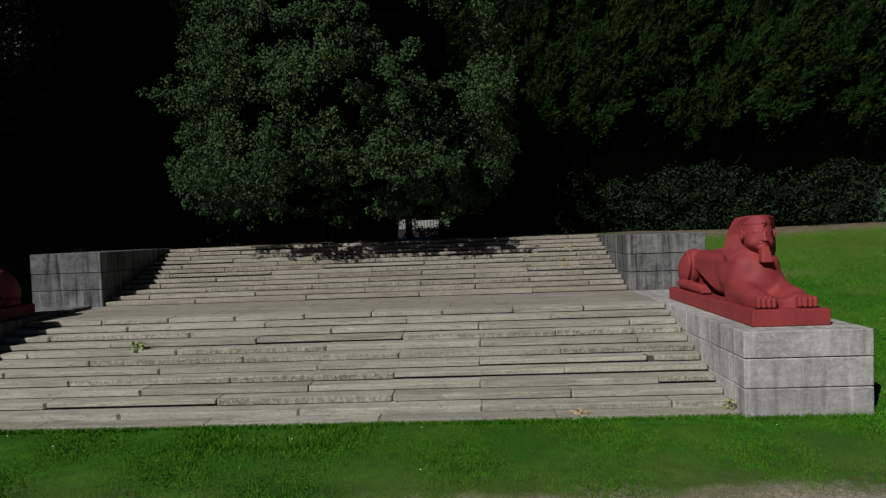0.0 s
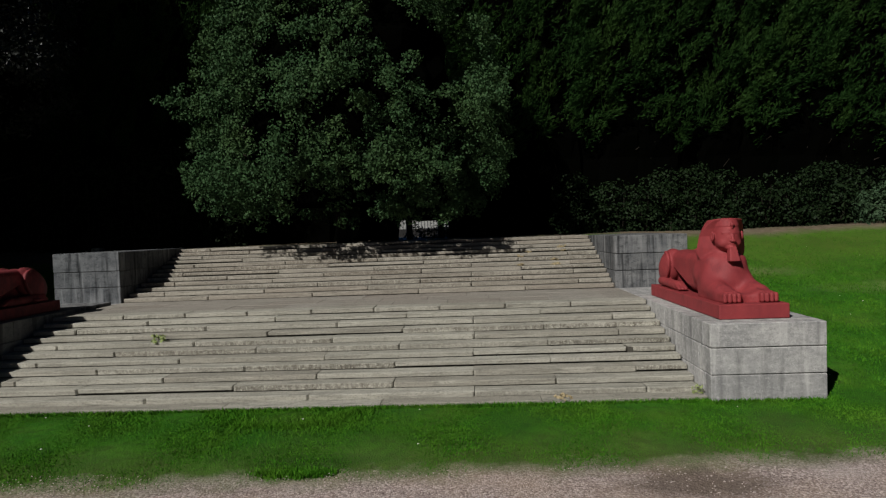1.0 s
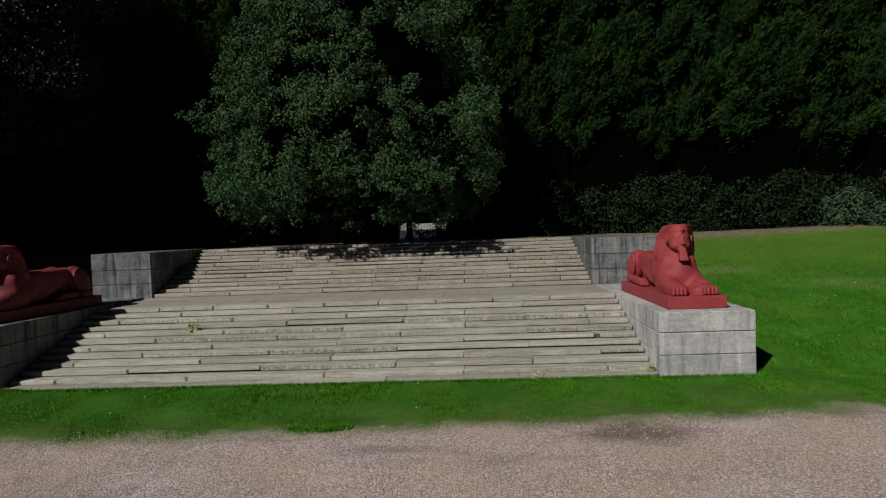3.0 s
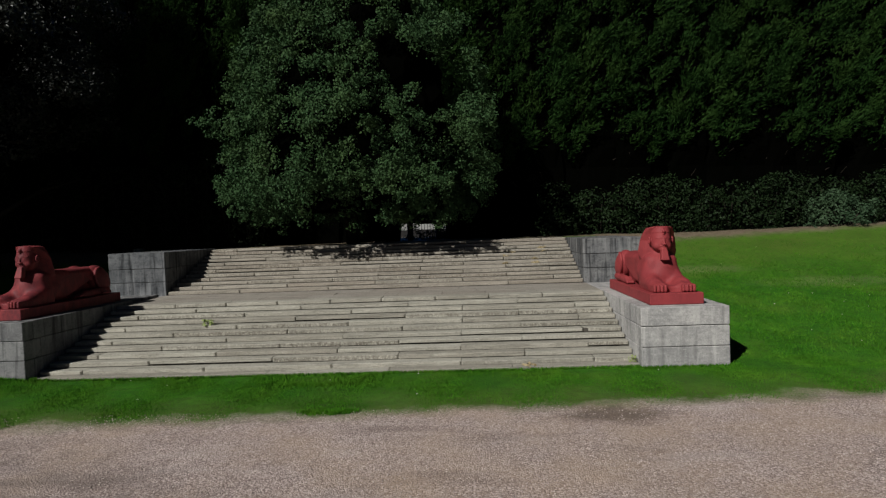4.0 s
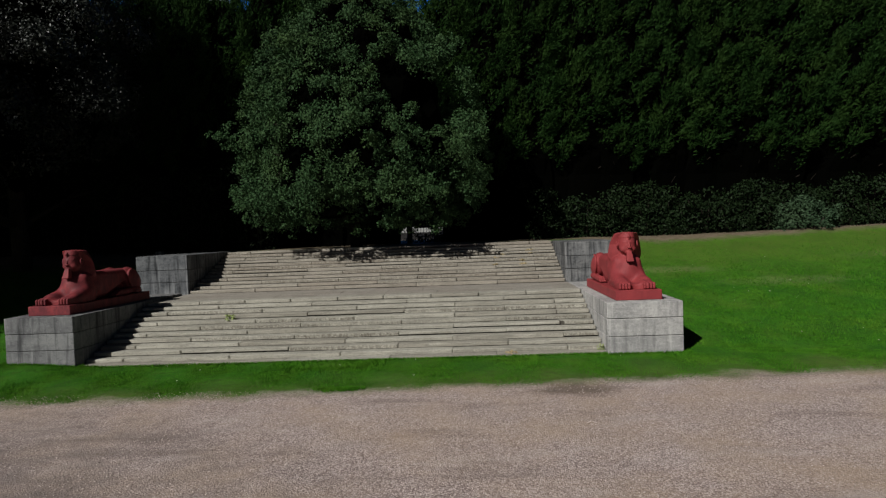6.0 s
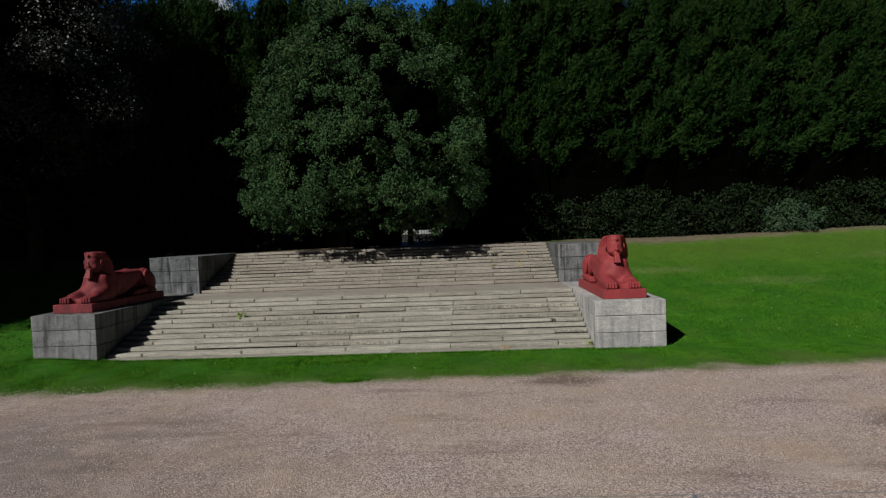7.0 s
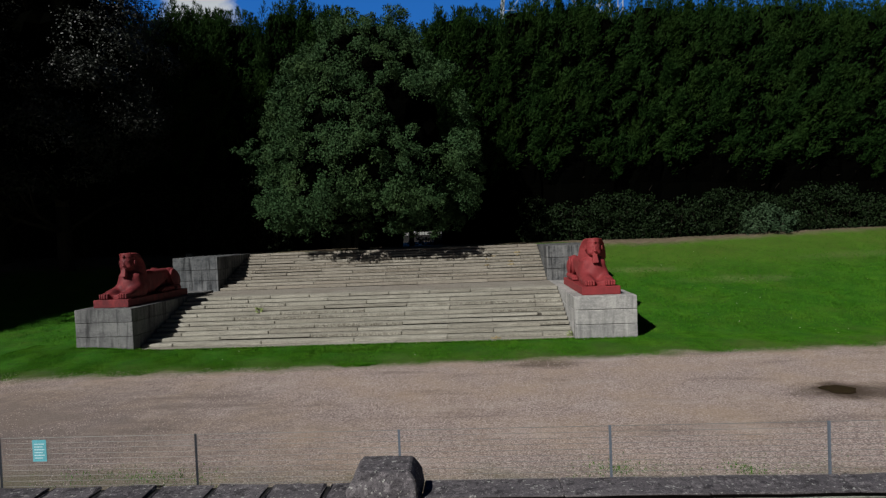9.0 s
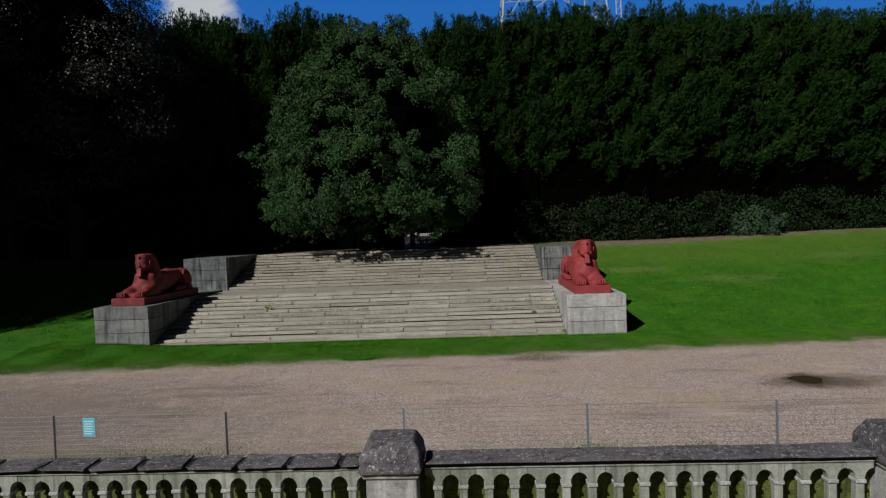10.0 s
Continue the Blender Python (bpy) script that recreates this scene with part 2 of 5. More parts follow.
def ground_material():
    m, n, l, b = material("grass, gravel and soil", (0.1, 0.15, 0.03), 0.92, 0.15)
    # lawn
    grass = blend(n, l, ramp(n, l, noise_tex(n, l, 1.1, 6), 0.38, 0.66), (0.023, 0.12, 0.005), (0.054, 0.18, 0.009))
    grass = blend(n, l, times(n, l, ramp(n, l, noise_tex(n, l, 0.3, 5), 0.45, 0.65), 0.6), grass, (0.016, 0.072, 0.004))
    grass = blend(n, l, times(n, l, ramp(n, l, noise_tex(n, l, 3.8, 6), 0.48, 0.64), 0.75), grass, (0.022, 0.075, 0.006))
    grass = blend(n, l, times(n, l, ramp(n, l, noise_tex(n, l, 30, 5), 0.42, 0.7), 0.5), grass, (0.018, 0.055, 0.006))
    grass = blend(n, l, times(n, l, ramp(n, l, noise_tex(n, l, 0.42, 6), 0.54, 0.68), 0.35), grass, (0.1, 0.14, 0.022))
    # gravel
    v = n.new("ShaderNodeTexVoronoi")
    v.inputs["Scale"].default_value = 30
    l.new(place(n, l), v.inputs["Vector"])
    sep = n.new("ShaderNodeSeparateColor")
    l.new(v.outputs["Color"], sep.inputs["Color"])
    gravel = blend(n, l, sep.outputs["Red"], (0.25, 0.192, 0.175), (0.66, 0.548, 0.51))
    gravel = blend(n, l, ramp(n, l, v.outputs["Distance"], 0.4, 0.85), gravel, (0.2, 0.152, 0.137))
    gravel = blend(n, l, times(n, l, ramp(n, l, noise_tex(n, l, 0.35, 6), 0.42, 0.68), 0.55), gravel, (0.42, 0.31, 0.22))
    gravel = blend(n, l, times(n, l, ramp(n, l, noise_tex(n, l, 0.5, 6, (0.35, 1.6, 1)), 0.55, 0.69), 0.6), gravel, (0.155, 0.12, 0.11))
    gravel = blend(n, l, times(n, l, ramp(n, l, noise_tex(n, l, 0.8, 6, (0.5, 1.2, 1)), 0.56, 0.7), 0.35), gravel, (0.55, 0.47, 0.44))
    # soil
    soil = blend(n, l, ramp(n, l, noise_tex(n, l, 3, 6), 0.35, 0.7), (0.17, 0.135, 0.095), (0.1, 0.078, 0.05))
    pos = n.new("ShaderNodeSeparateXYZ")
    l.new(place(n, l), pos.inputs["Vector"])

    def line(kx, ky, c, wobble, scale, soft):
        """0 to 1 across the wavering line kx x + ky y = c."""
        e = n.new("ShaderNodeVectorMath")
        e.operation = "DOT_PRODUCT"
        g = n.new("ShaderNodeNewGeometry")
        l.new(g.outputs["Position"], e.inputs[0])
        e.inputs[1].default_value = (kx, ky, 0)
        w = n.new("ShaderNodeMath")
        w.operation = "MULTIPLY_ADD"
        l.new(noise_tex(n, l, scale, 6, rough=0.7), w.inputs[0])
        w.inputs[1].default_value = wobble
        l.new(e.outputs["Value"], w.inputs[2])
        return ramp(n, l, w.outputs["Value"], c + wobble / 2 - soft, c + wobble / 2 + soft)

    grass = blend(n, l, times(n, l, line(0.065, -1, 2.5, 3.4, 0.7, 0.9), 0.4), grass, (0.12, 0.112, 0.042))
    col = blend(n, l, line(0.065, -1, 3.82, 2.0, 0.9, 0.5), grass, gravel)
    def stain(cx, cy, rx, ry, strength, patch_col):
        """A patch of the given colour with a ragged edge."""
        mp = n.new("ShaderNodeMapping")
        mp.vector_type = "TEXTURE"
        mp.inputs["Location"].default_value, mp.inputs["Scale"].default_value = (cx, cy, 0.15), (rx, ry, 9)
        g = n.new("ShaderNodeNewGeometry")
        l.new(g.outputs["Position"], mp.inputs["Vector"])
        ln = n.new("ShaderNodeVectorMath")
        ln.operation = "LENGTH"
        l.new(mp.outputs["Vector"], ln.inputs[0])
        w = n.new("ShaderNodeMath")
        w.operation = "MULTIPLY_ADD"
        l.new(noise_tex(n, l, 1.6, 6, rough=0.7), w.inputs[0])
        w.inputs[1].default_value = 1.3
        l.new(ln.outputs["Value"], w.inputs[2])
        return blend(n, l, times(n, l, ramp(n, l, w.outputs["Value"], 1.75, 1.1), strength), col, patch_col)

    # damp gravel round the puddle
    col = stain(14.9, -8.3, 1.9, 1.0, 0.75, (0.075, 0.052, 0.038))
    col = stain(14.5, -8.1, 0.75, 0.8, 0.9, (0.055, 0.037, 0.026))
    # broad greyer, darker patch over the left-hand gravel
    col = stain(-11.0, -11.0, 13.0, 7.0, 0.75, (0.17, 0.14, 0.13))
    col = stain(7.3, -4.15, 1.4, 0.75, 0.75, (0.10, 0.075, 0.058))
    col = stain(0.9, -3.0, 1.3, 0.4, 0.6, (0.02, 0.065, 0.007))
    col = blend(n, l, times(n, l, line(-0.05, 1, 10.5, 7.0, 0.35, 2.6), 0.42), col, (0.1, 0.135, 0.02))
    col = stain(19.5, 9.2, 3.6, 0.8, 0.18, (0.3, 0.25, 0.15))
    col = stain(14.6, 11.4, 2.6, 0.7, 0.22, (0.28, 0.23, 0.14))
    col = stain(27.0, 12.5, 3.5, 0.8, 0.12, (0.27, 0.23, 0.13))
    verge = times(n, l, line(-0.05, -1, 13.2, 3.0, 0.8, 0.7), 0.5)
    col = blend(n, l, verge, col, (0.085, 0.1, 0.035))
    col = blend(n, l, line(-0.05, 1, 16.1, 2.6, 0.7, 0.6), col, soil)
    l.new(col, b.inputs["Base Color"])
    h = noise_tex(n, l, 42, 6)
    mixh = n.new("ShaderNodeMath")
    mixh.operation = "ADD"
    l.new(h, mixh.inputs[0])
    l.new(times(n, l, v.outputs["Distance"], -0.6), mixh.inputs[1])
    relief(n, l, b, mixh.outputs["Value"], 0.9, 0.03)
    return m


GROUND = ground_material()


def plain(name, base, rough, metal=0.0, bump=40.0):
    m, n, l, b = material(name, base, rough, 0.4)
    b.inputs["Metallic"].default_value = metal
    f = noise_tex(n, l, bump, 4)
    l.new(blend(n, l, ramp(n, l, f, 0.35, 0.7), base, tuple(0.7 * v for v in base)), b.inputs["Base Color"])
    return m


STEEL = plain("galvanised steel", (0.16, 0.19, 0.24), 0.5, 0.3)
DARKSTEEL = plain("dark painted steel", (0.03, 0.035, 0.045), 0.5, 0.2)
WIRE = plain("fence wire", (0.22, 0.22, 0.215), 0.5, 0.3)
CYAN = plain("cyan notice sheet", (0.12, 0.42, 0.5), 0.6)
PALEBAR = plain("pale print on the notice", (0.55, 0.75, 0.8), 0.6)
WHITESTEEL = plain("pale painted lattice steel", (0.36, 0.40, 0.46), 0.6)
m_, n_, l_, b_ = material("puddle water", (0.04, 0.026, 0.015), 0.2, 0.3)
WATER = m_


def sky_backdrop_material():
    m = bpy.data.materials.new("distant sky")
    m.use_nodes = True
    n, l = m.node_tree.nodes, m.node_tree.links
    n.remove(n["Principled BSDF"])
    em = n.new("ShaderNodeEmission")
    p = n.new("ShaderNodeSeparateXYZ")
    g = n.new("ShaderNodeNewGeometry")
    l.new(g.outputs["Position"], p.inputs["Vector"])
    blue = blend(n, l, ramp(n, l, p.outputs["Z"], 250.0, 800.0), (0.03, 0.205, 0.66), (0.015, 0.12, 0.5))
    cl = noise_tex(n, l, 0.004, 7, (1, 1, 1.7))
    d = n.new("ShaderNodeVectorMath")
    d.operation = "DISTANCE"
    d.inputs[1].default_value = (-512, 1112, 455)
    l.new(g.outputs["Position"], d.inputs[0])
    add = n.new("ShaderNodeMath")
    l.new(cl, add.inputs[0])
    far = n.new("ShaderNodeMapRange")
    for key, v in (("From Min", 40), ("From Max", 150), ("To Min", 0.34), ("To Max", -0.14)):
        far.inputs[key].default_value = v
    l.new(d.outputs["Value"], far.inputs["Value"])
    l.new(far.outputs["Result"], add.inputs[1])
    col = blend(n, l, ramp(n, l, add.outputs["Value"], 0.55, 0.68), blue, (0.62, 0.66, 0.70))
    l.new(col, em.inputs["Color"])
    em.inputs["Strength"].default_value = 0.82
    l.new(em.outputs["Emission"], n["Material Output"].inputs["Surface"])
    return m


SKYCARD = sky_backdrop_material()


# ---- mesh helpers ----
def fast_mesh(name, verts, faces, mat, smooth=False):
    """verts (n, 3), faces (m, k) of one size, as arrays."""
    verts, faces = np.asarray(verts, np.float32), np.asarray(faces, np.int32)
    me = bpy.data.meshes.new(name)
    me.vertices.add(len(verts))
    me.vertices.foreach_set("co", verts.ravel())
    k = faces.shape[1]
    me.loops.add(faces.size)
    me.loops.foreach_set("vertex_index", faces.ravel())
    me.polygons.add(len(faces))
    me.polygons.foreach_set("loop_start", np.arange(len(faces), dtype=np.int32) * k)
    me.polygons.foreach_set("loop_total", np.full(len(faces), k, np.int32))
    me.update(calc_edges=True)
    me.materials.append(mat)
    if smooth:
        me.polygons.foreach_set("use_smooth", np.ones(len(faces), bool))
    return me


def part(name, bm, mat, parent=None, label="", smooth=False):
    """Links a bmesh, or a mesh, as one object under a thing."""
    if isinstance(bm, bmesh.types.BMesh):
        me = bpy.data.meshes.new(name)
        bm.to_mesh(me)
        bm.free()
        me.materials.append(mat)
        if smooth:
            me.polygons.foreach_set("use_smooth", np.ones(len(me.polygons), bool))
    else:
        me = bm
    ob = new(name, me)
    ob.parent = parent
    return tagged(ob, label)


def add_box(bm, lo, hi, bevel=0.0):
    c = [(a + b) / 2 for a, b in zip(lo, hi)]
    d = [b - a for a, b in zip(lo, hi)]
    made = bmesh.ops.create_cube(bm, size=1, matrix=Matrix.LocRotScale(c, None, d))["verts"]
    if bevel:
        bmesh.ops.bevel(bm, geom=list({e for v in made for e in v.link_edges}), offset=bevel, segments=1, affect="EDGES", profile=0.5)


def box_bm(lo, hi, bevel=0.0):
    bm = bmesh.new()
    add_box(bm, lo, hi, bevel)
    return bm


def add_bar(bm, p, q, r, sides=6, r2=None):
    """A tapered bar from p to q."""
    p, q = Vector(p), Vector(q)
    m = (q - p).to_track_quat("Z", "Y").to_matrix().to_4x4()
    m.translation = (p + q) / 2
    bmesh.ops.create_cone(bm, cap_ends=True, segments=sides, radius1=r, radius2=r if r2 is None else r2, depth=(q - p).length, matrix=m)


def rough_block(rng, lo, hi, bevel, uneven):
    """A stone block with worn edges and slightly uneven corners."""
    bm = box_bm(lo, hi, bevel)
    k = [rng.uniform(-uneven, uneven) for _ in range(8)]
    cx, cy, cz = [(a + b) / 2 for a, b in zip(lo, hi)]
    for v in bm.verts:
        i = (v.co.x > cx) + 2 * (v.co.y > cy) + 4 * (v.co.z > cz)
        v.co.y += k[i]
        v.co.z += k[(i + 3) % 8] * 0.6
    return bm


def empty(name, at, label, category, group="", kind=""):
    ob = new(name)
    ob.location = at
    ob.empty_display_size = 0.2
    return tagged(ob, label, category, group, kind)


# ---- ground ----
RISE, TREAD = 0.148, 0.42
FOOT, LAND_Z, LAND_END = 0.55, 11 * 0.148, 8.45
RISE2 = 0.152
TOP_Z = LAND_Z + 12 * RISE2
WALL_Y = -15.95


def smooth_step(u):
    u = np.clip(u, 0, 1)
    return u * u * (3 - 2 * u)


def ground_height(x, y):
    slope = 3.5 * np.clip((y - 1.0) / 17.0, 0, 1) ** 1.25
    slope = slope + 0.12 * np.sin(x * 0.21 + 1) * smooth_step((y - 2) / 6)
    inside = 1 - smooth_step((np.abs(x) - 11.2) / 0.8)
    terrace = smooth_step((y - 13.3) / 1.2) * inside
    z = np.where(y > 0.8, slope * (1 - terrace) + (TOP_Z - 0.02) * terrace, -0.1 * smooth_step(-y / 3.0))
    z = z - 0.06 * np.exp(-((y - 0.2) / 0.8) ** 2)
    z = z + 0.2 * smooth_step((-7.6 - x) / 3.6) * smooth_step((y + 2.6) / 2.4) * (1 - smooth_step((y - 1.0) / 4.0))
    z = np.where(y < WALL_Y + 0.02, -0.75, z)
    return z


def build_ground():
    xs = np.concatenate([[-900, -300, -120, -70], np.arange(-45, 55, 0.5), [70, 120, 300, 900]])
    ys = np.concatenate([[-900, -300, -100, -50, -30, -20, WALL_Y - 0.01, WALL_Y + 0.05], np.arange(-15.75, 34, 0.35), [40, 50, 80, 150, 400, 1500]])
    gx, gy = np.meshgrid(xs, ys)
    gz = ground_height(gx, gy)
    gz = gz + np.where((np.abs(gx) < 60) & (gy > -15) & (gy < 34), 0.02 * np.sin(gx * 1.9 + gy) * np.sin(gy * 1.3 - gx * 0.6), 0)
    v = np.stack([gx, gy, gz], -1).reshape(-1, 3)
    w, h = len(xs), len(ys)
    i = (np.arange(h - 1)[:, None] * w + np.arange(w - 1)).ravel()
    ob = new("ground", fast_mesh("ground", v, np.stack([i, i + 1, i + 1 + w, i + w], -1), GROUND, True))
    tagged(ob, "green lawn running into a buff gravel path and bare soil", "ground", kind="structure")


build_ground()

# far sky behind the hedge: one bent sheet
az = np.linspace(-62, 62, 25)
v = np.array([(1250 * math.sin(radians(a)), 1250 * math.cos(radians(a)), z) for z in (-40, 350, 750, 1100) for a in az])
i = (np.arange(3)[:, None] * 25 + np.arange(24)).ravel()
tagged(new("backdrop", fast_mesh("backdrop", v, np.stack([i, i + 1, i + 26, i + 25], -1), SKYCARD)), "deep blue sky with a bank of white cloud", "sky", kind="structure")

# a puddle lying in the gravel
bm = bmesh.new()
rim = [bm.verts.new((0.4 * (1 + 0.1 * math.sin(3 * a) + 0.1 * math.sin(5 * a + 1) + 0.03 * math.sin(11 * a)) * math.cos(a), 0.5 * (1 + 0.15 * math.sin(2 * a + 1) + 0.05 * math.sin(7 * a)) * math.sin(a), 0)) for a in np.linspace(0, 2 * math.pi, 90, endpoint=False)]
bm.faces.new(rim)
puddle = part("puddle", bm, WATER)
puddle.location = (14.5, -8.1, -0.088)
tagged(puddle, "small muddy brown puddle lying in the gravel path", "puddle")


# ---- stairs ----
def stepped_core(name, x0, x1, y0, z0, count, depth, mat, rise):
    """The mass under a flight, set back behind its stones."""
    bm = bmesh.new()
    for k in range(count):
        add_box(bm, (x0, y0 + k * TREAD + 0.09, z0 + k * rise - 0.25 * (k > 0)), (x1, y0 + depth, z0 + (k + 1) * rise - 0.014))
    return part(name, bm, mat)


def step_block(rng, x0, x1, y0, y1, z0, z1, cut, worn, uneven):
    """A step stone: its upright joints opened at the face, its nosing worn."""
    bm = bmesh.new()
    ring = [(x0, y1), (x0, y0 + cut), (x0 + cut, y0), ((x0 * 2 + x1) / 3, y0), ((x0 + 2 * x1) / 3, y0), (x1 - cut, y0), (x1, y0 + cut), (x1, y1)]
    jy = [0, 0] + [rng.uniform(-uneven, uneven) for _ in range(4)] + [0, 0]
    jz = [0] + [rng.uniform(-uneven, uneven) * 0.6 for _ in range(6)] + [0]
    rows_ = []
    for z, inset, k in ((z0, 0.0, 0), (z1 - worn, 0.0, 1), (z1 - worn * 0.3, worn * 0.4, 1), (z1, worn * 1.3, 1)):
        rows_.append([bm.verts.new((x, y + jy[i] * k + (inset if y < y1 else 0), z + jz[i] * k)) for i, (x, y) in enumerate(ring)])
    for a, b in zip(rows_, rows_[1:]):
        for i in range(8):
            j = (i + 1) % 8
            bm.faces.new((a[i], a[j], b[j], b[i]))
    bm.faces.new(rows_[-1])
    bmesh.ops.recalc_face_normals(bm, faces=bm.faces)
    return bm


def flight(parent, x0, x1, y0, z0, count, pitch, starts, mat, seed, last_depth, rise, split_last=False):
    """Rows of long step stones, joints half a stone apart from row to row."""
    rng = random.Random(seed)
    for k in range(count):
        y, z = y0 + k * TREAD, z0 + k * rise
        step = pitch / 2 if split_last and k == count - 1 else pitch
        first = 1.0 if split_last and k == count - 1 else starts[k % 2]
        joints = [first + step * n + rng.uniform(-0.04, 0.04) for n in range(-12, 13)]
        cuts = [x0] + [j for j in joints if x0 + 0.5 < j < x1 - 0.5] + [x1]
        depth = TREAD + 0.06 if k < count - 1 else last_depth
        for a, b in zip(cuts, cuts[1:]):
            dy, dz = rng.uniform(-0.016, 0.016), rng.uniform(-0.008, 0.008)
            gap = rng.choice((0.002, 0.003, 0.006, 0.01, 0.016))
            bm = step_block(rng, a + gap, b - gap, y + dy, y + depth, z + rng.choice((0.02, 0.022, 0.026, 0.028, 0.03, 0.034, 0.055)), z + rise + dz, rng.uniform(0.02, 0.05), rng.uniform(0.01, 0.024), 0.014)
            part("step_stone", bm, mat, parent)
            if split_last and k == 4 and b == x1:
                # a broken arris beside the last joint
                for v in parent.children[-1].data.vertices:
                    if v.co.x < a + 0.1 and v.co.y < y + 0.2:
                        v.co.y += 0.12
                        v.co.x += 0.06


stairs = stepped_core("stairs", -9.0, 9.0, FOOT, 0.0, 11, 11 * TREAD + 3.3, CORE, RISE)
tagged(stairs, "wide weathered stone staircase with two flights and a landing", "stairs", kind="structure")
upper_core = stepped_core("upper_flight", -8.92, 8.92, LAND_END, LAND_Z, 12, 12 * TREAD + 0.6, CORE, RISE2)
tagged(upper_core, "upper flight of weathered stone steps, shaded at the top", "stairs", kind="structure")
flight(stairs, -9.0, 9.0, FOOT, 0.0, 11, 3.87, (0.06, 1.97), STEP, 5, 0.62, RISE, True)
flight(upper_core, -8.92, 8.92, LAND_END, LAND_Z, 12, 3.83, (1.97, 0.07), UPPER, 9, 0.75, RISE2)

# the kerb course at the foot, sunk in the grass
rng = random.Random(3)
for n in range(5):
    a, b = -9.0 + 3.6 * n, -9.0 + 3.6 * (n + 1)
    part("kerb_stone", rough_block(rng, (a + 0.006, FOOT - 0.42, -0.1), (b - 0.006, FOOT + 0.1, 0.022 + rng.uniform(-0.01, 0.008)), 0.012, 0.008), STEP, stairs)

# landing paving behind the last tread
rng = random.Random(4)
py0 = FOOT + 10 * TREAD + 0.63
rows_y = [py0, py0 + 1.05, py0 + 2.1, LAND_END + 0.04]
for j, (ya, yb) in enumerate(zip(rows_y, rows_y[1:])):
    xa = -9.0
    while xa < 8.9:
        xb = min(9.0, xa + rng.uniform(1.5, 2.1) * (0.5 if xa < -8.9 and j % 2 else 1))
        if 9.0 - xb < 0.6:
            xb = 9.0
        part("paving_slab", rough_block(rng, (xa + 0.004, ya + 0.004, LAND_Z - 0.08), (xb - 0.004, yb - 0.004, LAND_Z + rng.uniform(-0.006, 0.004)), 0.006, 0.002), LANDING, stairs)
        xa = xb
# top terrace edge paving
for n in range(9):
    xa, xb = -8.92 + n * 1.982, -8.92 + (n + 1) * 1.982
    part("paving_slab", rough_block(rng, (xa + 0.003, LAND_END + 11 * TREAD + 0.76, TOP_Z - 0.1), (xb - 0.003, LAND_END + 11 * TREAD + 1.7, TOP_Z + 0.004), 0.006, 0.002), UPPER, upper_core)


# ---- plinths and piers ----
def masonry(name, x0, x1, y0, y1, courses, z_top, mat, seed, label, cuts_y, inset=0.05):
    """A block of coursed stones round a core: each stone is a part."""
    rng = random.Random(seed)
    z_low = courses[0]
    root = part(name, box_bm((x0 + inset, y0 + inset, z_low), (x1 - inset, y1 - inset, z_top - 0.02)), CORE)
    tagged(root, label, "plinth", kind="structure")
    t = 0.42
    for c, (za, zb) in enumerate(zip(courses, courses[1:])):
        g = 0.008
        proud = 0.016 if c == len(courses) - 2 else 0
        lo_z, hi_z = za + g, zb - (0 if c == len(courses) - 2 else g)
        split = [x0, x1]
        for a, b in zip(split, split[1:]):
            part("stone_block", rough_block(rng, (a + (0.003 if a > x0 else 0), y0 - proud, lo_z), (b - (0.003 if b < x1 else 0), y0 + t + 0.3 * (c % 2), hi_z), 0.016, 0.005), mat, root)
        ys = [y0 + t + 0.3 * (c % 2)] + [v + 0.5 * (c % 2) for v in cuts_y if v + 0.5 * (c % 2) < y1 - 0.4] + [y1]
        for ya, yb in zip(ys, ys[1:]):
            for xa, xb in ((x0, x0 + t), (x1 - t, x1)):
                part("stone_block", rough_block(rng, (xa, ya + g, lo_z), (xb, yb - g, hi_z), 0.012, 0.003), mat, root)
        if c == len(courses) - 2:
            for ya, yb in zip(ys, ys[1:]):
                part("top_slab", rough_block(rng, (x0 + t + g, ya + g, zb - 0.2), (x1 - t - g, yb - g, zb), 0.008, 0.001), mat, root)
    return root


COURSES = [-0.15, 0.51, 1.1, LAND_Z]
PCOURSES = [LAND_Z - 0.3, LAND_Z + 0.60, LAND_Z + 1.19, TOP_Z]
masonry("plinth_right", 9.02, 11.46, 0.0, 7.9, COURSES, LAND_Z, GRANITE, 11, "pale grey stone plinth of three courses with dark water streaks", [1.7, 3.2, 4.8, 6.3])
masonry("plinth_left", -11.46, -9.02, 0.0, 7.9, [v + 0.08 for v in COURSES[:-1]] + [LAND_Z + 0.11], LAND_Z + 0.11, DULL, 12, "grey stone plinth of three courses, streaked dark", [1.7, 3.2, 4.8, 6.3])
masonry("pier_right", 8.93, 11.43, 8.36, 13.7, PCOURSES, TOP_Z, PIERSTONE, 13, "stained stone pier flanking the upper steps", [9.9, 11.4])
masonry("pier_left", -11.43, -8.93, 8.36, 13.7, PCOURSES[:-1] + [TOP_Z + 0.06], TOP_Z + 0.06, DARKPIER, 14, "dark-streaked stone pier flanking the upper steps", [9.9, 11.4])
rng = random.Random(6)
for sx in (-1, 1):
    xa, xb = sorted((sx * 9.02, sx * 11.46))
    apron = part("apron_slab", rough_block(rng, (xa, 7.91, LAND_Z - 0.5), (xb, 8.35, LAND_Z - 0.002), 0.006, 0.001), GRANITE)
    tagged(apron, "pale paving slab between the plinth and the pier", "paving", kind="structure")


# ---- sphinx statues ----
def smin(a, b, k):
    h = np.clip(0.5 + 0.5 * (b - a) / k, 0, 1)
    return b + (a - b) * h - k * h * (1 - h)


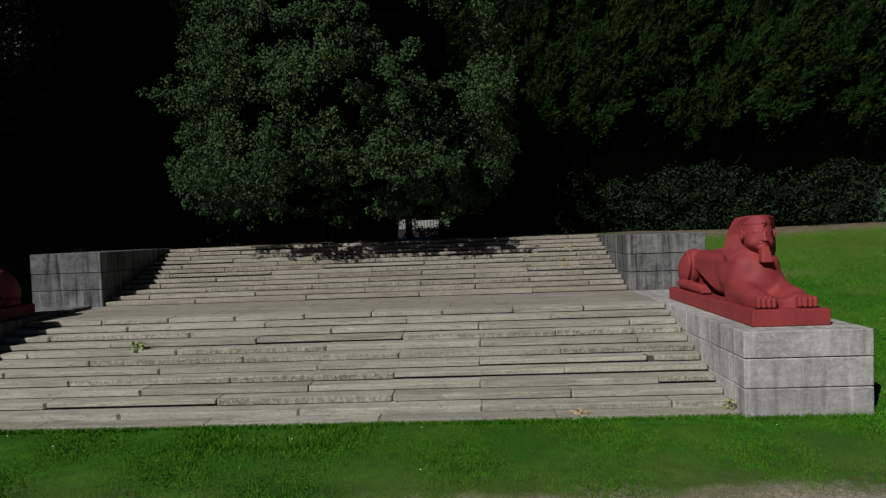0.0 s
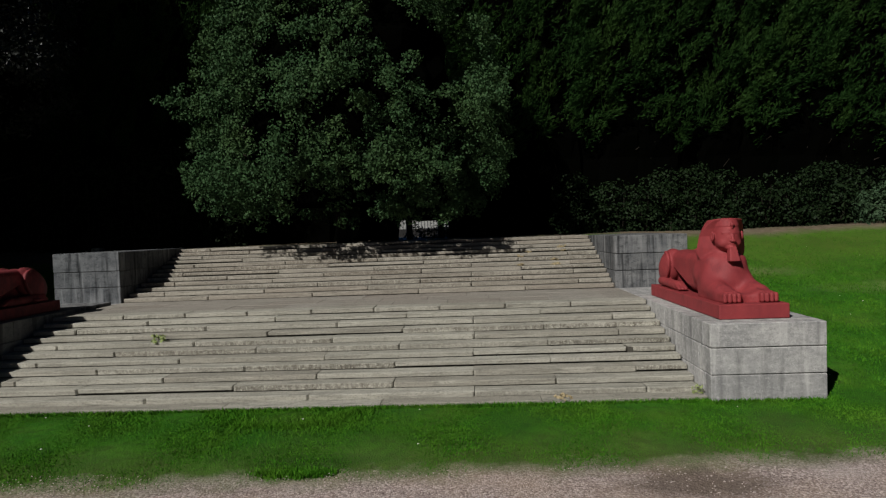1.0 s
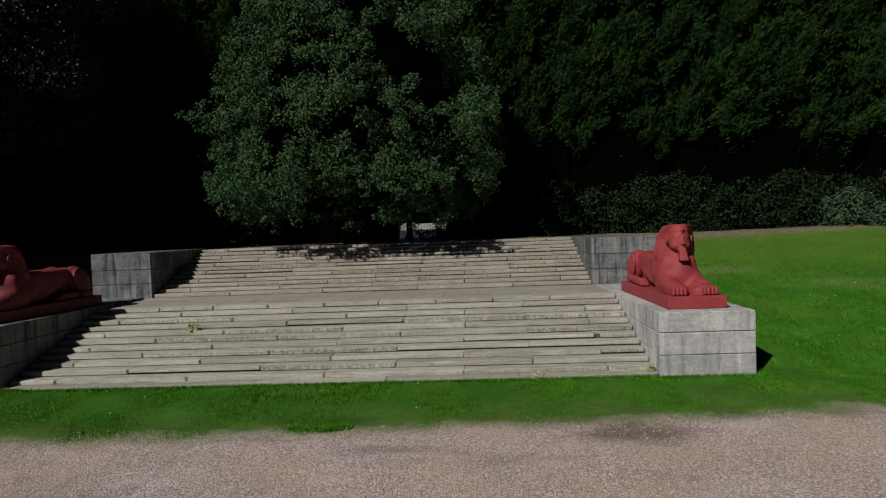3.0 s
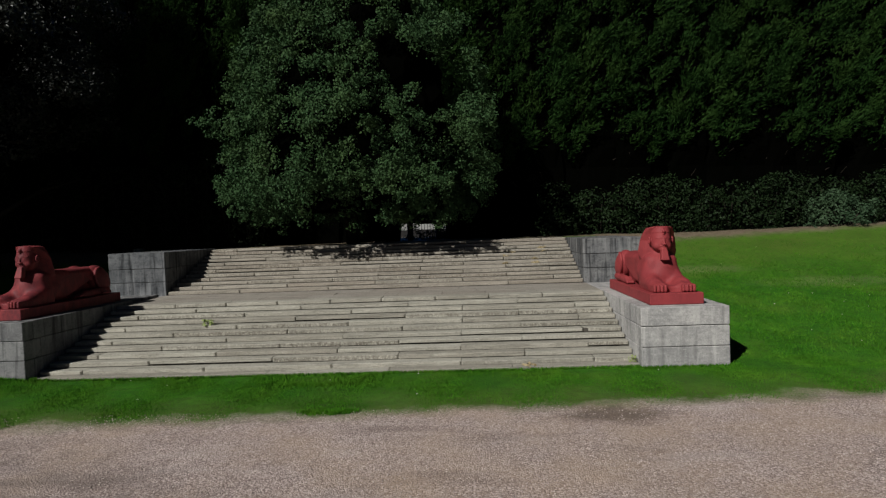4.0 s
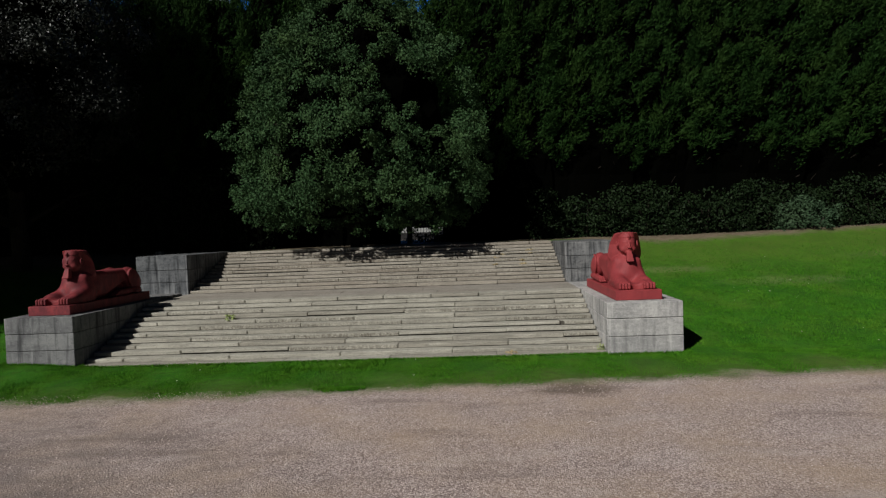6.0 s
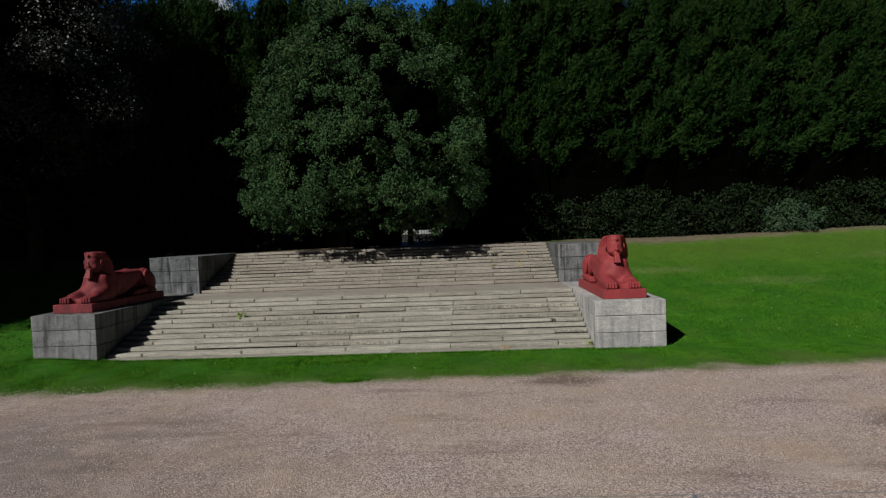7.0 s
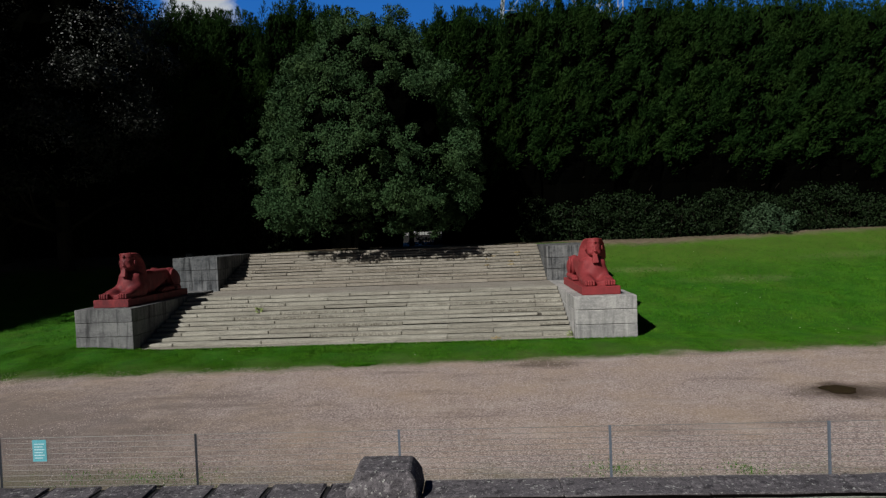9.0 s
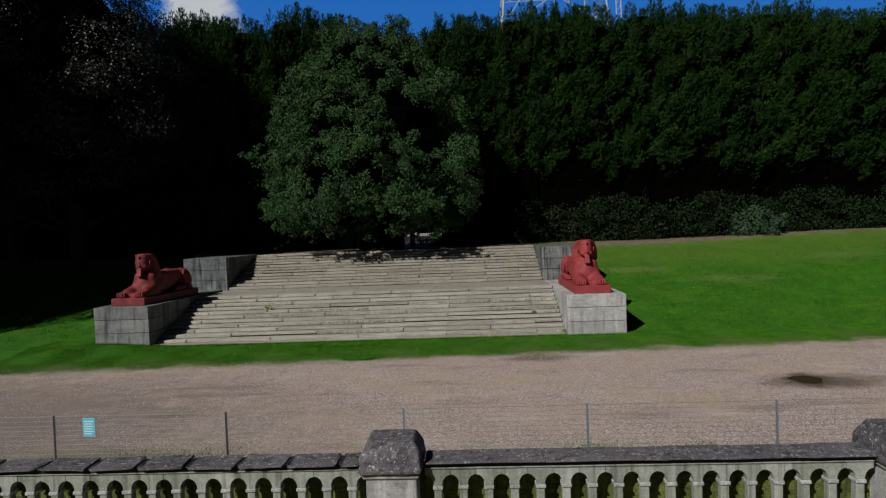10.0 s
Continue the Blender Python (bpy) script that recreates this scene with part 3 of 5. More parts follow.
def ball(p, c, r):
    q = (p - np.array(c)) / np.array(r)
    n = np.sqrt((q ** 2).sum(-1)) + 1e-6
    g = np.sqrt(((q / np.array(r)) ** 2).sum(-1)) + 1e-6
    return n * (n - 1) / g


def rod(p, a, b, r):
    a, b = np.array(a, float), np.array(b, float)
    h = np.clip(((p - a) @ (b - a)) / ((b - a) @ (b - a)), 0, 1)
    return np.sqrt(((p - a - h[..., None] * (b - a)) ** 2).sum(-1)) - r


def slab(p, c, half, r):
    q = np.abs(p - np.array(c)) - np.array(half) + r
    return np.sqrt((np.maximum(q, 0) ** 2).sum(-1)) + np.minimum(q.max(-1), 0) - r


def surface(field, lo, step):
    """Surface nets: a quad mesh where the field crosses zero."""
    inside = field < 0
    n = np.array(field.shape)
    corner = [(i, j, k) for i in (0, 1) for j in (0, 1) for k in (0, 1)]
    view = lambda a, o: a[o[0]:n[0] - 1 + o[0], o[1]:n[1] - 1 + o[1], o[2]:n[2] - 1 + o[2]]
    some = sum(view(inside, o).astype(np.int8) for o in corner)
    active = (some > 0) & (some < 8)
    total, weight = np.zeros((*active.shape, 3)), np.zeros(active.shape)
    for a in corner:
        for ax in range(3):
            if a[ax]:
                continue
            b = list(a)
            b[ax] = 1
            fa, fb = view(field, a), view(field, b)
            cross = (fa < 0) != (fb < 0)
            t = np.where(cross, fa / np.where(cross, fa - fb, 1), 0)
            for d in range(3):
                total[..., d] += np.where(cross, a[d] + (t if d == ax else 0), 0)
            weight += cross
    idx = -np.ones(active.shape, np.int64)
    cells = np.argwhere(active)
    idx[active] = np.arange(len(cells))
    verts = (cells + total[active] / weight[active][:, None]) * step + np.array(lo)
    faces = []
    for ax in range(3):
        sl0, sl1 = [slice(1, -1)] * 3, [slice(1, -1)] * 3
        sl0[ax], sl1[ax] = slice(0, -1), slice(1, None)
        a, b = inside[tuple(sl0)], inside[tuple(sl1)]
        u, w = [d for d in range(3) if d != ax]
        for flip in (False, True):
            where = np.argwhere((a & ~b) if not flip else (~a & b))
            where[:, u] += 1
            where[:, w] += 1
            q = []
            for du, dw in ((0, 0), (1, 0), (1, 1), (0, 1)):
                c = where.copy()
                c[:, u] -= du
                c[:, w] -= dw
                q.append(idx[c[:, 0], c[:, 1], c[:, 2]])
            q = np.stack(q, -1)
            faces.append(q if flip == (ax == 1) else q[:, ::-1])
    faces = np.concatenate(faces)
    return verts, faces[(faces >= 0).all(1)]


def sphinx_mesh(paint):
    step = 0.019
    lo = (-0.84, -0.06, -0.06)
    size = (89, 281, 110)
    g = np.stack(np.meshgrid(*[l + step * np.arange(k) for l, k in zip(lo, size)], indexing="ij"), -1)
    p = g.copy()
    p[..., 0] = np.abs(p[..., 0])  # two like sides
    x, y, z = p[..., 0], p[..., 1], p[..., 2]
    # body with a straight back; the belly line rises towards the haunch
    d = slab(p, (0, 2.95, 0.56), (0.5, 1.6, 0.5), 0.2)
    d = np.maximum(d, (np.interp(y, [1.7, 2.1, 3.2, 3.9], [-0.1, -0.02, 0.36, 0.6]) - z) * 0.85)
    d = smin(d, slab(p, (0, 3.2, 0.4), (0.26, 1.5, 0.42), 0.1), 0.04)
    d = smin(d, ball(p, (0, 4.5, 0.52), (0.44, 0.62, 0.54)), 0.1)
    # haunch: an oval leaning forward at its top, standing out from the flank, its foot set forward below it
    hy, hz = y - 4.5, z - 0.57
    hu, hw = hy * 0.8 - hz * 0.6, hz * 0.8 + hy * 0.6
    haunch = np.maximum(ball(np.stack([x - 0.38, hu, hw], -1), (0, 0, 0), (0.33, 0.68, 0.46)), -z)
    d = smin(d, haunch, 0.012)
    arc = [(0.57 * math.cos(radians(a)), 0.385 * math.sin(radians(a))) for a in range(150, 266, 10)]
    arc = [(0.615, 4.5 + u * 0.8 + w * 0.6, 0.57 - u * 0.6 + w * 0.8) for u, w in arc]
    d = smin(d, np.minimum.reduce([rod(p, a, b, 0.045) for a, b in zip(arc, arc[1:])]), 0.05)
    d = smin(d, rod(p, (0.57, 3.3, 0.12), (0.58, 4.7, 0.16), 0.13), 0.02)
    for k in range(3):
        d = smin(d, rod(p, (0.48 + 0.08 * k, 3.02, 0.07), (0.48 + 0.08 * k, 3.35, 0.2), 0.05), 0.006)
    # shoulder, upper arm and foreleg in one broad smooth mass
    body = ball(p, (0, 1.95, 0.6), (0.5, 0.75, 0.62))
    body = smin(body, rod(p, (0.36, 1.5, 0.36), (0.37, 2.05, 0.5), 0.19), 0.25)
    body = smin(body, slab(p, (0.4, 1.05, 0.1), (0.2, 0.8, 0.16), 0.1), 0.2)
    body = smin(body, rod(p, (0.41, 0.75, 0.2), (0.38, 1.5, 0.42), 0.16), 0.25)
    body = smin(body, ball(p, (0, 1.55, 0.45), (0.42, 0.52, 0.66)), 0.22)
    body = smin(body, slab(p, (0, 1.2, 0.04), (0.32, 0.85, 0.13), 0.06), 0.2)
    d = smin(d, body, 0.12)
    # paws with four toes
    for k in range(4):
        tx = 0.41 + (k - 1.5) * 0.102
        d = smin(d, slab(p, (tx, 0.36 + 0.015 * abs(k - 1.5), 0.12), (0.046, 0.24, 0.112), 0.045), 0.006)
    # neck and cloth headdress: wings that slope back from the face
    d = smin(d, rod(p, (0, 1.72, 0.7), (0, 1.65, 1.3), 0.28), 0.12)
    wide = np.interp(z, [0.78, 0.95, 1.1, 1.25, 1.5, 1.72, 1.86, 1.95], [0.44, 0.53, 0.6, 0.6, 0.55, 0.465, 0.38, 0.3])
    front = np.interp(z, [0.72, 1.0, 1.2, 1.5, 1.7, 1.95], [1.58, 1.52, 1.48, 1.47, 1.38, 1.22])
    back = np.interp(z, [0.72, 1.1, 1.6, 1.95], [2.3, 2.1, 1.95, 1.8])
    cowl = np.maximum.reduce([(x - wide) * 0.92, (front - y + 0.95 * x ** 2), (y - back + 0.7 * x ** 2) * 0.8, z - 1.935 + 0.3 * x ** 2 + 0.1 * (y - 1.45) ** 2, 0.8 - z + 0.5 * (x - 0.4)])
    d = smin(d, cowl, 0.03)
    # broad face with ears, brow, nose, lips and a long beard
    high = np.stack([x, y, 1.46 + np.where(z > 1.46, (z - 1.46) * 0.62, z - 1.46)], -1)
    d = smin(d, np.maximum(ball(high, (0, 1.44, 1.46), (0.3, 0.36, 0.36)), z - 1.93), 0.01)
    d = smin(d, ball(p, (0.12, 1.28, 1.33), (0.15, 0.15, 0.12)), 0.06)
    d = smin(d, ball(p, (0, 1.2, 1.225), (0.13, 0.12, 0.07)), 0.04)
    band = np.maximum.reduce([ball(high, (0, 1.44, 1.46), (0.316, 0.375, 0.375)), 1.745 - z - 0.25 * x ** 2, z - 1.93])
    d = smin(d, band, 0.006)
    d = smin(d, rod(p, (0.045, 1.105, 1.585), (0.2, 1.18, 1.58), 0.02), 0.02)
    d = np.maximum(d, -ball(p, (0.115, 1.066, 1.53), (0.072, 0.045, 0.027)))
    d = smin(d, ball(p, (0.115, 1.16, 1.528), (0.06, 0.045, 0.022)), 0.006)
    d = smin(d, rod(p, (0, 1.045, 1.395), (0, 1.1, 1.55), 0.033), 0.02)
    d = smin(d, ball(p, (0.028, 1.06, 1.385), (0.048, 0.05, 0.034)), 0.012)
    d = smin(d, rod(p, (0, 1.075, 1.322), (0.085, 1.115, 1.326), 0.022), 0.01)
    d = np.maximum(d, -rod(p, (0, 1.06, 1.296), (0.1, 1.11, 1.3), 0.013))
    d = smin(d, rod(p, (0, 1.085, 1.272), (0.07, 1.12, 1.276), 0.022), 0.01)
    d = smin(d, ball(p, (0.345, 1.42, 1.5), (0.045, 0.085, 0.125)), 0.008)
    d = np.maximum(d, -ball(p, (0.385, 1.38, 1.51), (0.03, 0.045, 0.07)))
    chin = np.maximum.reduce([x - np.interp(z, [0.86, 1.24], [0.13, 0.08]), np.abs(y - np.interp(z, [0.86, 1.24], [1.02, 1.15])) - 0.1, z - 1.25, 0.9 - z])
    d = smin(d, chin, 0.01)
    # the upright snake on the brow
    d = smin(d, rod(p, (0, 1.1, 1.7), (0, 1.15, 1.84), 0.028), 0.01)
    d = smin(d, ball(p, (0, 1.085, 1.78), (0.05, 0.04, 0.055)), 0.01)
    # tail laid round one haunch
    d = smin(d, rod(g, (0.62, 4.85, 0.08), (0.74, 4.2, 0.1), 0.055), 0.03)
    v, f = surface(np.maximum(d, -z - 0.03), lo, step)
    # base block, part of the same casting
    bm = box_bm((-0.765, 0.0, -0.335), (0.765, 5.3, 0.0), 0.018)
    me = fast_mesh("sphinx_statue", v, f, paint, True)
    bm2 = bmesh.new()
    bm2.from_mesh(me)
    tmp = bpy.data.meshes.new("base")
    bm.to_mesh(tmp)
    bm2.from_mesh(tmp)
    bm2.to_mesh(me)
    bm.free(), bm2.free()
    bpy.data.meshes.remove(tmp)
    return me


SPHINX = sphinx_mesh(RED)
DARKER_SPHINX = SPHINX.copy()
DARKER_SPHINX.materials[0] = GRIME_AND_SHADE
for sx, label in ((10.19, "red-painted stone sphinx statue resting on a sunlit plinth"), (-10.2, "darker red-painted stone sphinx statue on a streaked plinth")):
    s = new("sphinx_statue", SPHINX if sx > 0 else DARKER_SPHINX)
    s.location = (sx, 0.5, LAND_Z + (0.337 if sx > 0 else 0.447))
    tagged(s, label, "statue", "sphinxes beside the steps")


# ---- trees ----
def leaf_cloud(rs, pts, normals, size, ratio=0.62, droop=0.3, loose=0.55):
    """Folded diamond leaves, one at each point, facing roughly along the normals."""
    n = len(pts)
    nrm = normals + rs.normal(0, loose, (n, 3))
    nrm /= np.linalg.norm(nrm, axis=1)[:, None]
    along = rs.normal(0, 1, (n, 3))
    along[:, 2] -= droop
    along -= nrm * (along * nrm).sum(1)[:, None]
    along /= np.linalg.norm(along, axis=1)[:, None] + 1e-6
    side = np.cross(nrm, along)
    s = (size * rs.uniform(0.65, 1.3, n))[:, None]
    v = np.stack([pts - along * s * 0.5, pts + side * s * ratio * 0.5 + nrm * s * 0.08, pts + along * s * 0.5, pts - side * s * ratio * 0.5 + nrm * s * 0.08], 1).reshape(-1, 3)
    i = np.arange(n)[:, None] * 4
    return v, np.concatenate([i + np.array([[0, 1, 2]]), i + np.array([[0, 2, 3]])], 1).reshape(-1, 3)


def lumps_on(rs, count, centre, radii, r_lo, r_hi, low_cut=-0.9, spread=(0.62, 1.0)):
    out = []
    while len(out) < count:
        d = rs.normal(0, 1, 3)
        d /= np.linalg.norm(d)
        if d[2] < low_cut:
            continue
        f = rs.uniform(*spread)
        out.append((np.array(centre) + d * np.array(radii) * f, rs.uniform(r_lo, r_hi), d))
    return out


def crown_mesh(name, rs, lumps, leaves, size, mat, centre):
    pts, nrm = [], []
    for c, r, d in lumps:
        k = int(leaves * r * r)
        q = rs.normal(0, 1, (k, 3))
        q /= np.linalg.norm(q, axis=1)[:, None]
        keep = (q @ d > -0.4) & (q[:, 2] > -0.62)
        q = q[keep]
        wob = 1 + 0.28 * np.sin(q[:, 0] * 5 + c[0] * 3) * np.sin(q[:, 2] * 6 + c[2]) + 0.15 * np.sin(q[:, 1] * 9 + c[1])
        pts.append(c + q * r * (wob * rs.uniform(0.72, 1.08, len(q)))[:, None] * np.array([1.1, 1.0, 0.85]))
        up = q + np.array([0, 0, 0.35])
        nrm.append(up / np.linalg.norm(up, axis=1)[:, None])
    v, f = leaf_cloud(rs, np.concatenate(pts), np.concatenate(nrm), size)
    return fast_mesh(name, v, f, mat)


def lobed_crown(name, rs, lobes, leaves, size, mat, loose):
    """Lobes of growth, each a heap of leafy clumps thick on its outer and upper side."""
    pts, nrm = [], []
    for c, r, d in lobes:
        for _ in range(int(7 + 8 * r)):
            u = rs.normal(0, 1, 3) + d * 0.9 + np.array((0, 0, 0.1))
            u /= np.linalg.norm(u)
            cc, rr = c + u * r * rs.uniform(0.4, 1.15), r * rs.uniform(0.2, 0.44)
            k = int(leaves * rr * rr) + 4
            q = rs.normal(0, 1, (k, 3))
            q /= np.linalg.norm(q, axis=1)[:, None]
            q = q[(q @ d > -0.5) & (q[:, 2] > -0.85)]
            pts.append(cc + q * rr * rs.uniform(0.6, 1.2, len(q))[:, None])
            up = q * 1.0 + d * 0.4 + np.array((0, 0, 0.15))
            nrm.append(up / np.linalg.norm(up, axis=1)[:, None])
    v, f = leaf_cloud(rs, np.concatenate(pts), np.concatenate(nrm), size, loose=loose)
    return fast_mesh(name, v, f, mat)


def limbs(bm, base, height, spread, count, rng, r):
    """A tapered trunk in three leaning pieces, with limbs that fork once."""
    p, rad = Vector(base), r
    for k in range(4):
        q = p + Vector((rng.uniform(-0.2, 0.2), rng.uniform(-0.2, 0.2), height / 4))
        add_bar(bm, p, q, rad, 9, rad * 0.78)
        for j in range(count // 4):
            a = rng.uniform(0, 2 * math.pi)
            e = p.lerp(q, rng.random()) + Vector((math.cos(a) * spread * 0.5, math.sin(a) * spread * 0.5, rng.uniform(0.5, 2.0)))
            s0 = p.lerp(q, 0.6)
            add_bar(bm, s0, e, rad * 0.35, 6, rad * 0.2)
            for _ in range(2):
                e2 = e + Vector((math.cos(a + rng.uniform(-0.7, 0.7)) * spread * 0.4, math.sin(a + rng.uniform(-0.7, 0.7)) * spread * 0.4, rng.uniform(0.2, 1.6)))
                add_bar(bm, e, e2, rad * 0.2, 5, rad * 0.07)
        p, rad = q, rad * 0.78


def broad_tree(name, base, centre, radii, count, r_lo, r_hi, leaves, size, mat, seed, label, trunk_r=0.35, low_cut=-0.9):
    rs, rng = np.random.RandomState(seed), random.Random(seed)
    root = empty(name, base, label, "tree")
    off = np.array(base)
    lumps = lumps_on(rs, count, np.array(centre) - off, radii, r_lo, r_hi, low_cut, (0.7, 1.05))
    bm = bmesh.new()
    limbs(bm, (0, 0, -0.2), centre[2] - base[2] + radii[2] * 0.5, radii[0] * 0.9, 16, rng, trunk_r)
    part("trunk", bm, BARK, root, smooth=True)
    part("crown", crown_mesh("crown", rs, lumps, leaves, size, mat, centre), mat, root)
    # closed near-black shell that stands for the shade inside the crown
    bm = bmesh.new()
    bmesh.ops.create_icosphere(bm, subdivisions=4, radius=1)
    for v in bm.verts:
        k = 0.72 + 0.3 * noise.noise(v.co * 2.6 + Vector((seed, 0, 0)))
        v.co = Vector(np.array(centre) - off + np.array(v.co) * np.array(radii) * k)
    part("inner_foliage", bm, INNER_SHADE, root)
    return root


# the broadleaf tree over the head of the steps
TREE_Z = (4.3, 5.3, 6.9, 9.0, 11.0, 12.2, 13.9, 15.9, 17.2, 18.3)
TREE_L = (-6.4, -7.6, -7.9, -7.7, -7.5, -7.2, -6.4, -5.0, -3.6, -1.6)
TREE_R = (3.2, 4.4, 5.4, 5.4, 5.0, 4.7, 3.9, 2.6, 1.2, -0.2)
TREE_D = (3.0, 4.0, 5.0, 5.3, 4.9, 4.4, 3.6, 2.6, 1.7, 0.7)
HOLLOWS = ((2.6, 11.2, 1.45, 1.25), (3.2, 12.2, 0.7, 0.7), (0.9, 12.3, 0.6, 0.3), (-0.9, 6.0, 0.7, 0.9), (-3.0, 8.2, 0.6, 0.3), (-1.9, 5.3, 0.5, 0.5), (3.2, 7.4, 0.55, 0.5), (2.9, 9.3, 0.2, 0.7), (0.4, 7.6, 0.4, 0.3))


def tree_shape(z, a):
    """The crown's outline at the height z and the bearing a, from its middle."""
    lft, rgt, dep = (np.interp(z, TREE_Z, v) for v in (TREE_L, TREE_R, TREE_D))
    return np.array(((lft + rgt) / 2 + (rgt - lft) / 2 * math.cos(a), 14.0 + dep * math.copysign(abs(math.sin(a)) ** 0.8, math.sin(a)), z))


def over_steps_tree():
    rs, rng = np.random.RandomState(21), random.Random(21)
    base = np.array((-2.4, 17.0, TOP_Z - 0.1))
    root = empty("broadleaf_tree", tuple(base), "dense dark green broadleaf tree with low hanging branches", "tree")
    lobes, tries = [], 0
    # the lobes that stand out on the sunny side
    for x, z, out, r in ((1.6, 9.5, 0.5, 0.85), (1.3, 8.2, 0.4, 0.75), (4.4, 9.3, 0.3, 0.95), (4.0, 8.4, 0.5, 0.95), (3.2, 8.6, 0.2, 0.7), (4.8, 6.8, 0.2, 0.65), (4.2, 6.3, 0.1, 0.6), (3.0, 5.9, 0.2, 0.6), (0.8, 6.6, 0.6, 0.75), (1.9, 6.5, 0.5, 0.6), (-0.3, 9.4, 0.5, 0.9), (-1.6, 8.8, 0.5, 0.9), (-2.3, 7.4, 0.5, 0.9), (-3.2, 5.8, 0.5, 0.9), (-5.4, 5.9, 0.3, 1.1), (-6.6, 6.2, 0.3, 0.9), (-3.2, 4.8, 0.5, 0.5), (0.3, 4.9, 0.4, 0.45), (-0.6, 10.8, 0.4, 0.9), (4.4, 11.7, 0.1, 0.7), (2.0, 12.6, 0.3, 0.8), (3.2, 13.2, 0.2, 0.7)):
        a = math.acos(max(-0.95, min(0.95, (x - (np.interp(z, TREE_Z, TREE_L) + np.interp(z, TREE_Z, TREE_R)) / 2) / ((np.interp(z, TREE_Z, TREE_R) - np.interp(z, TREE_Z, TREE_L)) / 2))))
        c = tree_shape(z, -a)
        d = np.array((math.cos(a) * 0.5, -0.8, 0.3))
        lobes.append((np.array((x, c[1] - out, z)), r, d / np.linalg.norm(d)))
    # the rest of the crown, lobes spaced about a lobe apart
    while len(lobes) < 300 and tries < 9000:
        tries += 1
        z, a = rs.uniform(4.9, 17.7), rs.uniform(-math.pi, math.pi)
        if a > 0.5 and a < math.pi - 0.5 and rs.uniform() < 0.6:
            continue
        c = tree_shape(z, a)
        d = np.array((math.cos(a), math.sin(a) * 0.9, 0.25 + 0.06 * (z - 10)))
        d /= np.linalg.norm(d)
        r = rs.uniform(0.55, 0.95)
        c = c - d * r * rs.uniform(0.0, 1.7)
        if a < 0 and any(((c[0] - hx) / (rx + 0.35)) ** 2 + ((z - hz) / (rz + 0.35)) ** 2 < 1 for hx, hz, rx, rz in HOLLOWS):
            continue
        if any(np.linalg.norm(c - o[0]) < 0.68 * (r + o[1]) for o in lobes):
            continue
        lobes.append((c, r, d))
    # low hanging sprays, and one branch reaching out to the side
    for k in range(34):
        x = rng.uniform(-6.6, 4.2)
        lobes.append((np.array((x, rng.uniform(9.8, 12.6), rng.uniform(4.3, 5.6))), rng.uniform(0.22, 0.42), np.array((0.0, -0.9, 0.2))))
    for k in range(12):
        lobes.append((np.array((rng.uniform(0.2, 3.8), rng.uniform(9.9, 11.0), rng.uniform(4.6, 5.2))), rng.uniform(0.28, 0.42), np.array((0.0, -0.9, 0.2))))
    # lobes added in front so that the crown shades the top steps
    for k in range(26):
        lobes.append((np.array((rng.uniform(-2.6, 3.2), rng.uniform(8.7, 9.8), rng.uniform(5.9, 7.3))), rng.uniform(0.3, 0.5), np.array((0.0, -0.8, 0.4))))
    for k in range(16):
        lobes.append((np.array((-4.2 + 0.47 * k + rng.uniform(-0.2, 0.2), rng.uniform(8.9, 9.6), rng.uniform(5.6, 6.4))), rng.uniform(0.35, 0.5), np.array((0.0, -0.8, 0.4))))
    for k in range(18):
        lobes.append((np.array((-4.6 + 0.47 * k + rng.uniform(-0.2, 0.2), rng.uniform(8.3, 8.9), rng.uniform(5.7, 6.5))), rng.uniform(0.28, 0.42), np.array((0.0, -0.8, 0.4))))
    for x, z, r in ((-8.1, 9.8, 0.5), (-8.7, 9.7, 0.4), (-9.2, 9.8, 0.25), (-8.3, 9.2, 0.35)):
        lobes.append((np.array((x, 12.4, z)), r, np.array((-0.5, -0.7, 0.3))))
    lobes = [(c - base, r, d) for c, r, d in lobes]
    bm = bmesh.new()
    limbs(bm, (0, 0, -0.2), 11.0, 5.4, 16, rng, 0.4)
    part("trunk", bm, BARK, root, smooth=True)
    part("crown", lobed_crown("crown", rs, lobes, 900, 0.122, LEAF, 0.85), LEAF, root)
    # near-black shell: the dark inside the crown, made as a solid shape
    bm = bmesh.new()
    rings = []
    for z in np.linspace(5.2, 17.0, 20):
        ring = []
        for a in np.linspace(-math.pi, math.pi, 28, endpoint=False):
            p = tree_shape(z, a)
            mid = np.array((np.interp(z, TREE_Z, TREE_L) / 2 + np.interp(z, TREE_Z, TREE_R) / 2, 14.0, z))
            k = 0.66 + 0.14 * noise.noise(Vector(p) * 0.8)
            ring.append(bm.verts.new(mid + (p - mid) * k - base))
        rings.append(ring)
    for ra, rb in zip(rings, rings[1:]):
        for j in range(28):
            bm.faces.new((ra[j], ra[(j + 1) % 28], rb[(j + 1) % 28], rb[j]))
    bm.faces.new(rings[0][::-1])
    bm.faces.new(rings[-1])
    part("inner_foliage", bm, INNER_SHADE, root)


over_steps_tree()


